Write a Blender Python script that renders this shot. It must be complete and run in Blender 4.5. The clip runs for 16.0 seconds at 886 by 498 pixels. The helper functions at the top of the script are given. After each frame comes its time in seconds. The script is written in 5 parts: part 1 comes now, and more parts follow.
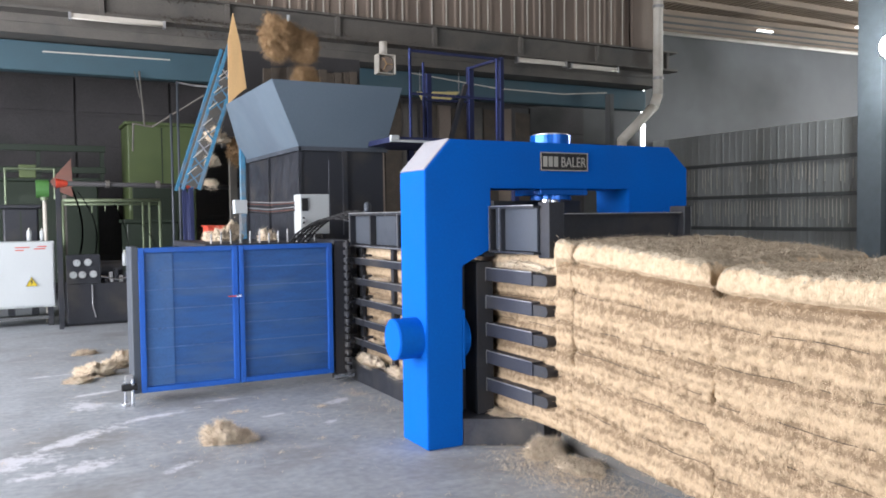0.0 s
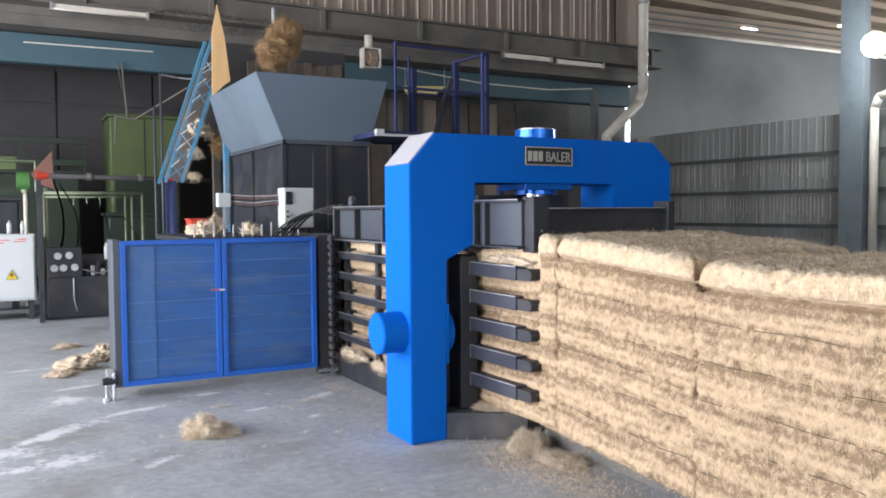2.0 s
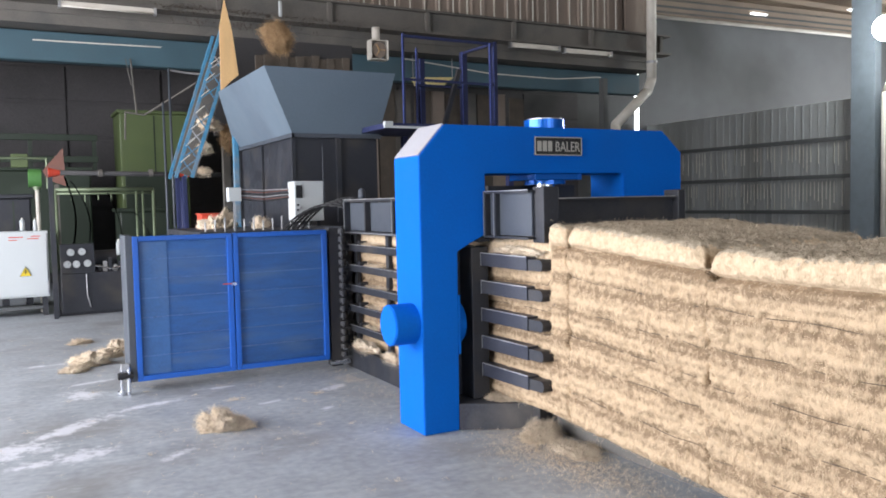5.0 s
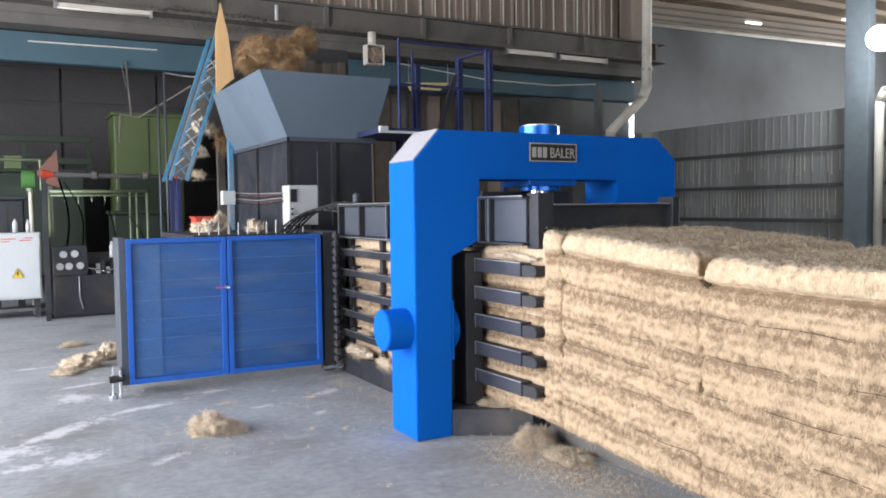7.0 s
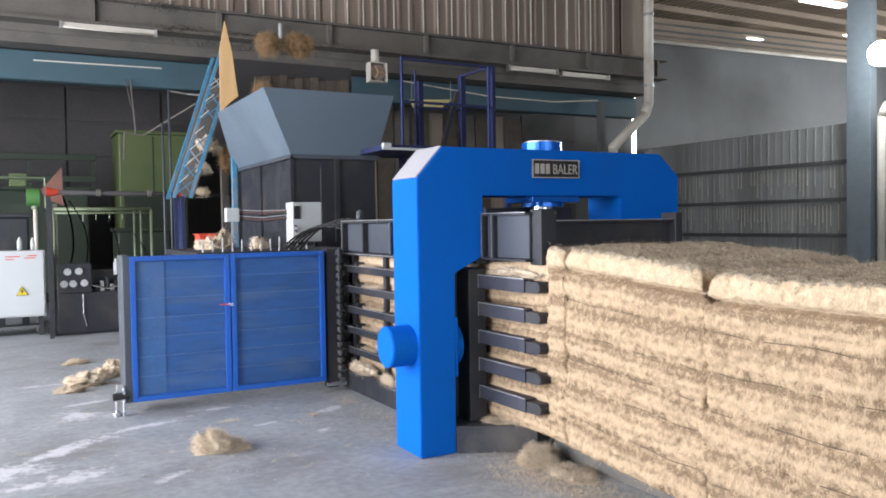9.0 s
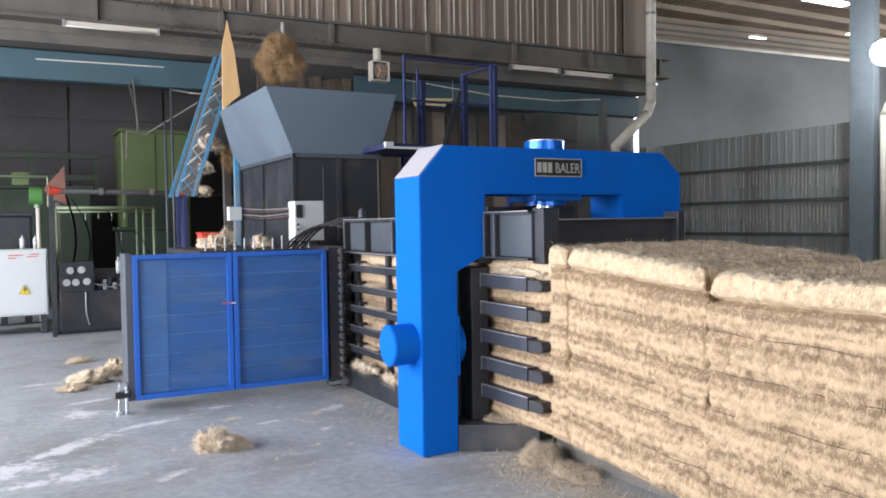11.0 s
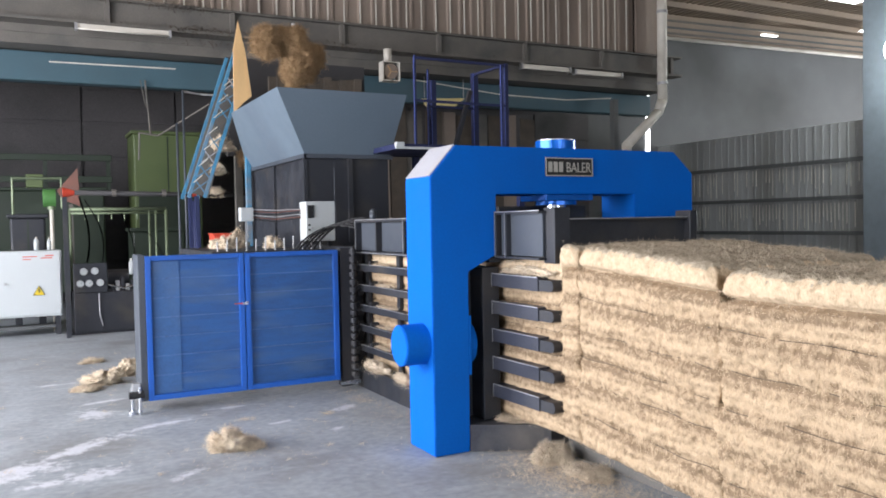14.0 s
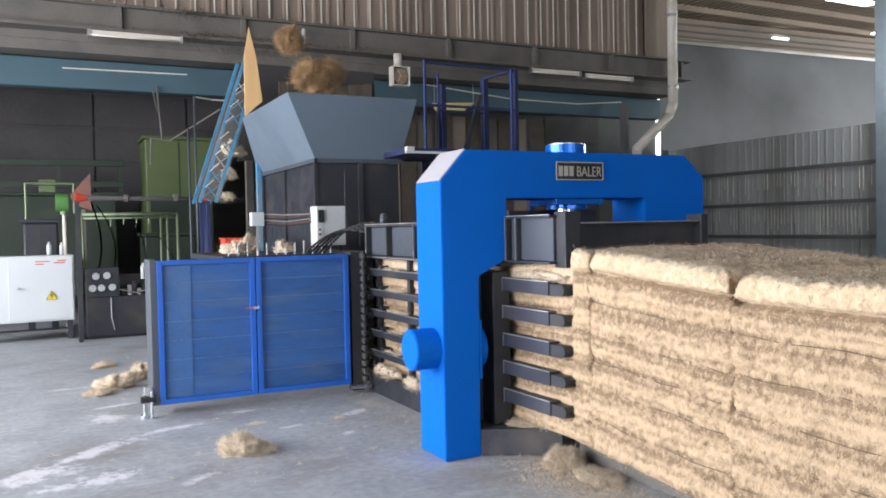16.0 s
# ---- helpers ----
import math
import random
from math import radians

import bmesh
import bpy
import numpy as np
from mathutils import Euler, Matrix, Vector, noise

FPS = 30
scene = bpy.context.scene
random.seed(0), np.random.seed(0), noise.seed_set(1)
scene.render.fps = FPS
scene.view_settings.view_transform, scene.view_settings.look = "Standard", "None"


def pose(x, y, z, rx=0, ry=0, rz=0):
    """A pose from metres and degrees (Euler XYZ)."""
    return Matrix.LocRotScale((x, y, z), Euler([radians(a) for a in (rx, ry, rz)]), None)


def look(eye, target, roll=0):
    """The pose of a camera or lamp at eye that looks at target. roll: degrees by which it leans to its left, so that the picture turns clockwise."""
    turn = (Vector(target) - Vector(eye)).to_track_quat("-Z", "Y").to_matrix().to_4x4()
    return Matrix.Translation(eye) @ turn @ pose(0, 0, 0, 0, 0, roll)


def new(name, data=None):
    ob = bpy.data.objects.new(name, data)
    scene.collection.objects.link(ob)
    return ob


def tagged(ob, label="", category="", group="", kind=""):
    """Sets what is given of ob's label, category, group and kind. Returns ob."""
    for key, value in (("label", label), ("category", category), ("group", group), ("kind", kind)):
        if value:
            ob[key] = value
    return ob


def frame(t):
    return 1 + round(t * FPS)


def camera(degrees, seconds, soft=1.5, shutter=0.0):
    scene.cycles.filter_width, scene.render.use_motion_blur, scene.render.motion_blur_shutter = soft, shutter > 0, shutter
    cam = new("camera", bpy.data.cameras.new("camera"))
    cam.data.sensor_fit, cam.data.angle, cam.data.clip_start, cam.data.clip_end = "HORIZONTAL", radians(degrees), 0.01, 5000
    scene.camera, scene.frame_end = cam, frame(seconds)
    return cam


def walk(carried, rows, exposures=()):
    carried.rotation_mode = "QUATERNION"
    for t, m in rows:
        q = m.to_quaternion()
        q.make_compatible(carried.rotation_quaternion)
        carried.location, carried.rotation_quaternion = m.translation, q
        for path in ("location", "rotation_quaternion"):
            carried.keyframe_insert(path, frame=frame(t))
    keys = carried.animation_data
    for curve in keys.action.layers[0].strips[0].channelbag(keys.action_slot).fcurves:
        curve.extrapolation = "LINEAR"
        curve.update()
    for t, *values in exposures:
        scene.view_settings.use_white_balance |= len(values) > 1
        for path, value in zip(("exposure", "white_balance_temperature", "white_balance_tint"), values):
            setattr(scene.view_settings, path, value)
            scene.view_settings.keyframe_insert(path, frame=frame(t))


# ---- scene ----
cam = camera(57.7, 16.0, soft=1.8, shutter=0.5)
PATH = [
    (0, (-2.356, -4.693, 1.551), (-1.421, -2.926, 1.469), -0.7),
    (0.5, (-2.354, -4.687, 1.55), (-1.415, -2.923, 1.47), -0.4),
    (1, (-2.355, -4.681, 1.55), (-1.408, -2.921, 1.468), -0.3),
    (1.5, (-2.356, -4.684, 1.548), (-1.399, -2.93, 1.46), -0.4),
    (2, (-2.347, -4.686, 1.542), (-1.38, -2.938, 1.448), -0.4),
    (2.5, (-2.354, -4.689, 1.546), (-1.389, -2.94, 1.44), -0.7),
    (3, (-2.353, -4.693, 1.542), (-1.399, -2.939, 1.422), -1.1),
    (3.5, (-2.353, -4.698, 1.543), (-1.404, -2.942, 1.417), -1.3),
    (4, (-2.354, -4.691, 1.543), (-1.407, -2.933, 1.422), -1.3),
    (6.5, (-2.358, -4.695, 1.549), (-1.406, -2.94, 1.439), -0.9),
    (7, (-2.354, -4.69, 1.545), (-1.396, -2.937, 1.442), -0.7),
    (7.5, (-2.355, -4.699, 1.547), (-1.394, -2.947, 1.456), -0.5),
    (8, (-2.357, -4.701, 1.547), (-1.399, -2.948, 1.466), -0.6),
    (8.5, (-2.359, -4.699, 1.549), (-1.405, -2.943, 1.481), -0.8),
    (9, (-2.357, -4.695, 1.548), (-1.405, -2.937, 1.485), -0.9),
    (11.5, (-2.36, -4.695, 1.546), (-1.414, -2.934, 1.48), -0.9),
    (12, (-2.355, -4.696, 1.548), (-1.407, -2.936, 1.484), -1.2),
    (12.5, (-2.355, -4.698, 1.547), (-1.405, -2.939, 1.487), -1.1),
    (13, (-2.357, -4.695, 1.548), (-1.411, -2.934, 1.483), -0.9),
    (13.5, (-2.361, -4.696, 1.544), (-1.429, -2.927, 1.477), -0.9),
    (14, (-2.36, -4.697, 1.546), (-1.437, -2.924, 1.481), -1.1),
    (14.5, (-2.357, -4.691, 1.544), (-1.436, -2.917, 1.48), -1.0),
    (15, (-2.359, -4.69, 1.545), (-1.441, -2.914, 1.482), -0.9),
    (15.5, (-2.361, -4.698, 1.544), (-1.456, -2.916, 1.486), -1.1),
    (16, (-2.364, -4.698, 1.547), (-1.463, -2.914, 1.493), -1.2),
]
walk(cam, [(t, look(eye, target, roll)) for t, eye, target, roll in PATH])

# ---- light ----
world = bpy.data.worlds.new("sky")
scene.world = world
world.use_nodes = True
wn = world.node_tree
sky = wn.nodes.new("ShaderNodeTexSky")
sky.sky_type = "NISHITA"
sky.sun_disc = False
sky.sun_elevation, sky.sun_rotation = radians(42), radians(250)
wn.nodes["Background"].inputs[1].default_value = 0.12
wn.links.new(sky.outputs[0], wn.nodes["Background"].inputs[0])
sun = new("sun", bpy.data.lights.new("sun", "SUN"))
sun.data.energy, sun.data.angle, sun.data.color = 2.5, radians(0.6), (1.0, 0.95, 0.88)
sun.matrix_world = look((-20, -6, 24), (0, 0, 0))


def area(name, m, sx, sy, watts, colour):
    d = bpy.data.lights.new(name, "AREA")
    d.shape, d.size, d.size_y, d.energy, d.color = "RECTANGLE", sx, sy, watts, colour
    ob = new(name, d)
    ob.matrix_world = m
    return ob


# daylight in the big doorways of the side wall and behind
area("doorway_daylight", look((-8.9, 1.6, 2.9), (0, 1.6, 1.6)), 12.0, 5.0, 2700, (0.935, 0.94, 1.03))
area("rear_doorway_daylight", look((-1.0, -13.8, 3.2), (0, 0, 1.2)), 8.0, 4.4, 520, (0.86, 0.94, 1.10))
# lamp in an unseen end-wall opening, added to brighten the far right
area("end_fill_daylight", look((32.2, 6.0, 3.6), (16, 12.0, 5.5)), 9.0, 5.0, 3200, (0.92, 0.95, 1.0))
scene.view_settings.exposure = 0.0


# ---- materials ----
def mat(name, colour, rough=0.6, metal=0.0, vary=0.25, scale=6.0, bump=0.1, dirt=None, dirt_amount=0.35, stretch=(1, 1, 1), fine=60.0, coat=0.0, per_piece=0.0, gloss=0.5):
    m = bpy.data.materials.new(name)
    m.use_nodes = True
    n, l = m.node_tree.nodes, m.node_tree.links
    b = n["Principled BSDF"]
    tc = n.new("ShaderNodeTexCoord")
    mp = n.new("ShaderNodeMapping")
    mp.inputs["Scale"].default_value = stretch
    l.new(tc.outputs["Object"], mp.inputs["Vector"])
    big = n.new("ShaderNodeTexNoise")
    big.inputs["Scale"].default_value, big.inputs["Detail"].default_value = scale, 6
    small = n.new("ShaderNodeTexNoise")
    small.inputs["Scale"].default_value, small.inputs["Detail"].default_value = fine, 4
    for t in (big, small):
        l.new(mp.outputs[0], t.inputs["Vector"])
    add = n.new("ShaderNodeMath")
    add.operation = "ADD"
    l.new(big.outputs[0], add.inputs[0])
    l.new(small.outputs[0], add.inputs[1])
    rng = n.new("ShaderNodeMapRange")
    rng.inputs[1].default_value, rng.inputs[2].default_value = 0.6, 1.4
    rng.inputs[3].default_value, rng.inputs[4].default_value = 1 - vary, 1 + vary
    l.new(add.outputs[0], rng.inputs[0])
    hsv = n.new("ShaderNodeHueSaturation")
    hsv.inputs["Color"].default_value = (*colour, 1)
    l.new(rng.outputs[0], hsv.inputs["Value"])
    out = hsv.outputs[0]
    if per_piece:
        oi = n.new("ShaderNodeObjectInfo")
        pr = n.new("ShaderNodeMapRange")
        pr.inputs[3].default_value, pr.inputs[4].default_value = 1 - per_piece, 1 + per_piece
        l.new(oi.outputs["Random"], pr.inputs[0])
        h2 = n.new("ShaderNodeHueSaturation")
        l.new(out, h2.inputs["Color"])
        l.new(pr.outputs[0], h2.inputs["Value"])
        out = h2.outputs[0]
    if dirt:
        dn = n.new("ShaderNodeTexNoise")
        dn.inputs["Scale"].default_value, dn.inputs["Detail"].default_value = scale * 0.45, 8
        l.new(mp.outputs[0], dn.inputs["Vector"])
        dr = n.new("ShaderNodeMapRange")
        dr.inputs[1].default_value, dr.inputs[2].default_value, dr.inputs[4].default_value = 0.5, 0.72, dirt_amount
        l.new(dn.outputs[0], dr.inputs[0])
        mx = n.new("ShaderNodeMix")
        mx.data_type = "RGBA"
        l.new(dr.outputs[0], mx.inputs["Factor"])
        l.new(out, mx.inputs["A"])
        mx.inputs["B"].default_value = (*dirt, 1)
        out = mx.outputs["Result"]
    l.new(out, b.inputs["Base Color"])
    rr = n.new("ShaderNodeMapRange")
    rr.inputs[1].default_value, rr.inputs[2].default_value = 0.3, 0.7
    rr.inputs[3].default_value, rr.inputs[4].default_value = max(0.05, rough - 0.12), min(1, rough + 0.12)
    l.new(big.outputs[0], rr.inputs[0])
    l.new(rr.outputs[0], b.inputs["Roughness"])
    b.inputs["Metallic"].default_value = metal
    b.inputs["Coat Weight"].default_value = coat
    b.inputs["Specular IOR Level"].default_value = gloss
    if bump:
        bp = n.new("ShaderNodeBump")
        bp.inputs["Strength"].default_value, bp.inputs["Distance"].default_value = bump, 0.01
        l.new(add.outputs[0], bp.inputs["Height"])
        l.new(bp.outputs[0], b.inputs["Normal"])
    return m


def glow(name, colour, strength):
    m = bpy.data.materials.new(name)
    m.use_nodes = True
    b = m.node_tree.nodes["Principled BSDF"]
    b.inputs["Base Color"].default_value = (*colour, 1)
    b.inputs["Emission Color"].default_value = (*colour, 1)
    b.inputs["Emission Strength"].default_value = strength
    return m


BLUE = mat("blue_paint", (0.001, 0.110, 0.48), 0.7, vary=0.09, scale=3, bump=0.04, coat=0.0, gloss=0.1, dirt=(0.01, 0.09, 0.33), dirt_amount=0.3)
GATE_BLUE = mat("gate_blue_paint", (0.008, 0.098, 0.44), 0.5, vary=0.12, scale=4, bump=0.05, dirt=(0.02, 0.06, 0.2))
SLAT_BLUE = mat("gate_slat_paint", (0.022, 0.092, 0.27), 0.6, vary=0.35, scale=7, bump=0.25, dirt=(0.07, 0.13, 0.25), dirt_amount=0.7, stretch=(0.6, 1, 2.5), per_piece=0.08, fine=140)
NAVY = mat("dark_blue_paint", (0.012, 0.018, 0.068), 0.65, vary=0.2, bump=0.05)
# paler blue for the painted highlight on post edges
GLINTBLUE = mat("pale_blue_edge_glint", (0.07, 0.10, 0.32), 0.6, vary=0.4, scale=9, bump=0.05)
TEAL = mat("pale_teal_paint", (0.045, 0.092, 0.115), 0.65, vary=0.2, scale=2, bump=0.1, dirt=(0.06, 0.09, 0.1), dirt_amount=0.6)
CONV = mat("conveyor_blue_paint", (0.05, 0.20, 0.33), 0.55, vary=0.3, scale=9, bump=0.1, dirt=(0.25, 0.22, 0.2), dirt_amount=0.7)
BLACK = mat("black_steel", (0.018, 0.020, 0.026), 0.55, vary=0.3, scale=5, bump=0.08, dirt=(0.09, 0.075, 0.055), dirt_amount=0.35)
GREY_STEEL = mat("grey_steel_plate", (0.052, 0.061, 0.075), 0.5, vary=0.12, scale=3, bump=0.05, dirt=(0.06, 0.065, 0.08))
HOPPER = mat("slate_grey_paint", (0.122, 0.160, 0.196), 0.5, vary=0.08, scale=2, bump=0.04, dirt=(0.075, 0.09, 0.12), dirt_amount=0.3)
FARWALL = mat("far_dim_wall", (0.128, 0.131, 0.131), 0.85, vary=0.4, scale=0.5, bump=0.1, dirt=(0.05, 0.05, 0.047), dirt_amount=0.7)
# pale grey stands for the sky reflected in the bevel
SKY_BEVEL = mat("sky_reflection_bevel", (0.36, 0.36, 0.385), 0.5, vary=0.12, scale=6, bump=0.06, dirt=(0.28, 0.28, 0.3))
GLOSSBLUE = mat("glossy_blue_paint", (0.003, 0.12, 0.52), 0.22, 0.35, vary=0.06, bump=0.02)
SOOT = mat("sooty_dark_steel", (0.034, 0.033, 0.034), 0.8, vary=0.4, scale=3, bump=0.2, dirt=(0.05, 0.04, 0.03))
BASEBOX = mat("dusty_dark_steel", (0.032, 0.035, 0.045), 0.75, vary=0.3, scale=5, bump=0.1, dirt=(0.17, 0.15, 0.125), dirt_amount=0.5)
ARM = mat("dark_navy_steel", (0.026, 0.029, 0.042), 0.5, vary=0.25, scale=6, bump=0.08, dirt=(0.07, 0.065, 0.055), dirt_amount=0.3)
COLUMN = mat("blue_grey_column", (0.165, 0.195, 0.22), 0.7, vary=0.15, bump=0.05, dirt=(0.1, 0.12, 0.14))
GIRT = mat("dusty_girt_steel", (0.085, 0.09, 0.09), 0.7, vary=0.2, bump=0.1, dirt=(0.1, 0.095, 0.085))
CHROME = mat("bright_metal", (0.75, 0.77, 0.8), 0.2, 1.0, vary=0.05, bump=0.0)
DULL = mat("dull_metal", (0.42, 0.42, 0.42), 0.45, 0.8, vary=0.2, bump=0.1)
WHITE = mat("white_enamel", (0.47, 0.50, 0.50), 0.5, vary=0.05, scale=2, bump=0.02, dirt=(0.42, 0.41, 0.38), dirt_amount=0.35)
OFFWHITE = mat("dusty_white_plastic", (0.60, 0.57, 0.50), 0.6, vary=0.12, scale=4, bump=0.05, dirt=(0.35, 0.3, 0.24), dirt_amount=0.5)
YELLOW = mat("warning_yellow", (0.75, 0.55, 0.03), 0.5, vary=0.05, bump=0)
INK = mat("black_ink", (0.015, 0.015, 0.015), 0.5, vary=0.1, bump=0)
SILVER = mat("silver_lettering", (0.42, 0.40, 0.35), 0.5, 0.2, vary=0.05, bump=0)
RED = mat("red_paint", (0.55, 0.06, 0.03), 0.5, vary=0.2, bump=0.05)
RUSTRED = mat("faded_red_sheet", (0.18, 0.078, 0.058), 0.7, vary=0.3, bump=0.1, dirt=(0.12, 0.08, 0.06))
GREEN = mat("green_machine_paint", (0.082, 0.112, 0.040), 0.6, vary=0.15, scale=3, bump=0.06, dirt=(0.06, 0.09, 0.03), dirt_amount=0.5)
DGREEN = mat("dark_green_paint", (0.016, 0.027, 0.015), 0.6, vary=0.3, scale=3, bump=0.06)
PLY = mat("weathered_plywood", (0.66, 0.43, 0.20), 0.7, vary=0.14, scale=3, bump=0.1, stretch=(4, 4, 0.5), dirt=(0.5, 0.3, 0.14))
RUBBER = mat("black_rubber", (0.016, 0.016, 0.017), 0.85, vary=0.2, bump=0.05)
RUSTY = mat("rusty_dusty_steel", (0.118, 0.108, 0.094), 0.75, vary=0.3, scale=3, bump=0.15, dirt=(0.05, 0.055, 0.055), dirt_amount=0.7)
SHEET = mat("brown_weathered_sheet", (0.25, 0.20, 0.16), 0.7, vary=0.18, scale=1.2, bump=0.1, stretch=(2, 2, 0.4), dirt=(0.11, 0.085, 0.07), dirt_amount=0.6, per_piece=0.13)
WALLSHEET = mat("grey_wall_sheet", (0.28, 0.29, 0.285), 0.8, vary=0.18, scale=0.8, bump=0.1, stretch=(2, 2, 0.4), dirt=(0.14, 0.135, 0.12), dirt_amount=0.7, per_piece=0.12)
ROOFSHEET = mat("brown_roof_sheet", (0.26, 0.20, 0.145), 0.7, vary=0.2, scale=0.8, bump=0.1, dirt=(0.12, 0.09, 0.07), dirt_amount=0.6)
DARKWALL = mat("dark_mottled_wall", (0.080, 0.075, 0.075), 0.9, vary=0.4, scale=0.9, bump=0.2, dirt=(0.02, 0.025, 0.022), dirt_amount=0.8)
HALLWALL = mat("dusty_plaster", (0.42, 0.40, 0.36), 0.85, vary=0.15, scale=0.8, bump=0.1, dirt=(0.25, 0.23, 0.2))
BRIGHTGREEN = mat("bright_green_paint", (0.07, 0.20, 0.05), 0.55, vary=0.2, bump=0.05)
# the green light on the pipes is mixed into this base colour
GALV = mat("green_lit_galvanised_pipe", (0.17, 0.21, 0.13), 0.5, 0.4, vary=0.2, bump=0.05)
PATCH_BLUE = mat("paler_patch_paint", (0.038, 0.115, 0.285), 0.6, vary=0.18, scale=8, bump=0.15, dirt=(0.08, 0.14, 0.26), dirt_amount=0.5)
LAMPGLOW = glow("floodlight_glow", (0.9, 0.97, 1.0), 110)
DUSTBROWN = mat("fibre_dusted_brown", (0.085, 0.069, 0.053), 0.9, vary=0.45, scale=5, bump=0.4, dirt=(0.06, 0.052, 0.045), dirt_amount=0.8)
SKYGLOW = glow("daylight_gap", (0.95, 0.97, 1.0), 5.0)


def fibre_material(name, pale, dark, z_bands=True):
    """Coir: pale and brown streaks that follow the layers, with fine fibres."""
    m = bpy.data.materials.new(name)
    m.use_nodes = True
    n, l = m.node_tree.nodes, m.node_tree.links
    b = n["Principled BSDF"]
    tc = n.new("ShaderNodeTexCoord")

    def tex(scale, stretch, detail=6):
        mp = n.new("ShaderNodeMapping")
        mp.inputs["Scale"].default_value = stretch
        l.new(tc.outputs["Object"], mp.inputs["Vector"])
        t = n.new("ShaderNodeTexNoise")
        t.inputs["Scale"].default_value, t.inputs["Detail"].default_value = scale, detail
        l.new(mp.outputs[0], t.inputs["Vector"])
        return t.outputs[0]

    def blend(a, wa, c, wc):
        x = n.new("ShaderNodeMath")
        x.operation, x.inputs[1].default_value = "MULTIPLY", wa
        l.new(a, x.inputs[0])
        y = n.new("ShaderNodeMath")
        y.operation, y.inputs[1].default_value = "MULTIPLY_ADD", wc
        l.new(c, y.inputs[0])
        l.new(x.outputs[0], y.inputs[2])
        return y.outputs[0]

    layers = tex(3.2, (0.3, 0.3, 4.6) if z_bands else (1.5, 1.5, 1.5))
    tufts = tex(33, (0.9, 0.9, 0.8), 8)
    hair = tex(150, (1.0, 1.0, 0.3), 4)
    v = blend(blend(layers, 0.26, tufts, 0.48), 1.0, hair, 0.34)
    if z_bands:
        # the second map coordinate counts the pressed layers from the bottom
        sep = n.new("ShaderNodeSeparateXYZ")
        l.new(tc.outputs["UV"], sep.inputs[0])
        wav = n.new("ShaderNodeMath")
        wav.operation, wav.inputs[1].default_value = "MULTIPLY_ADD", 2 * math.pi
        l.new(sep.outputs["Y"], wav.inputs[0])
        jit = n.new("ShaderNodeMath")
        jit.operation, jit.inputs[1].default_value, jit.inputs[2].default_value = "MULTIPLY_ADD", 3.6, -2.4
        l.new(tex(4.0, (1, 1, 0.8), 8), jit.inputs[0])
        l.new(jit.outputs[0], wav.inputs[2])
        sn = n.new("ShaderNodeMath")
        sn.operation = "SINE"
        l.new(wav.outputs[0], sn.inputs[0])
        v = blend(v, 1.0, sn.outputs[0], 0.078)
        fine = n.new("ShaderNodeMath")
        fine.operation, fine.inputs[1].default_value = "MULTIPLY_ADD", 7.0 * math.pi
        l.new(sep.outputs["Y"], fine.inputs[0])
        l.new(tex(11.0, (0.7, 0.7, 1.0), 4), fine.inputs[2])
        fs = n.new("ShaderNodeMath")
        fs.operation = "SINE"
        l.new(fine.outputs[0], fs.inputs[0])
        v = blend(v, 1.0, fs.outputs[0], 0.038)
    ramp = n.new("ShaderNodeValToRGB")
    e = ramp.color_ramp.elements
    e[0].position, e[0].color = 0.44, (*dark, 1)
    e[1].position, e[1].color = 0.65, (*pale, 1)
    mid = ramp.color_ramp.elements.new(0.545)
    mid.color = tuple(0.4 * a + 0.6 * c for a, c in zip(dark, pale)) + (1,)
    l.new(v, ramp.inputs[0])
    l.new(ramp.outputs[0], b.inputs["Base Color"])
    b.inputs["Roughness"].default_value = 0.95
    b.inputs["Specular IOR Level"].default_value = 0.15
    bp = n.new("ShaderNodeBump")
    bp.inputs["Strength"].default_value, bp.inputs["Distance"].default_value = 0.8, 0.02
    l.new(blend(tufts, 1.0, hair, 0.8), bp.inputs["Height"])
    l.new(bp.outputs[0], b.inputs["Normal"])
    return m


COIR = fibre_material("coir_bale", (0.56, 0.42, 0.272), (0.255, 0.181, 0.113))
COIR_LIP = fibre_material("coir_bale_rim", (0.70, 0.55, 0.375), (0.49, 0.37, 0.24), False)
# greyer top coir, its colour raised to stand for overhead light
COIR_TOPLIT = fibre_material("coir_bale_toplit", (0.58, 0.49, 0.365), (0.28, 0.228, 0.16), False)
COIR_LOOSE = fibre_material("loose_coir", (0.78, 0.67, 0.51), (0.56, 0.455, 0.33), False)
COIR_BROWN = fibre_material("falling_brown_coir", (0.43, 0.285, 0.155), (0.27, 0.175, 0.093), False)


WIRE = mat("dark_baling_wire", (0.085, 0.06, 0.04), 0.7, vary=0.3, bump=0)


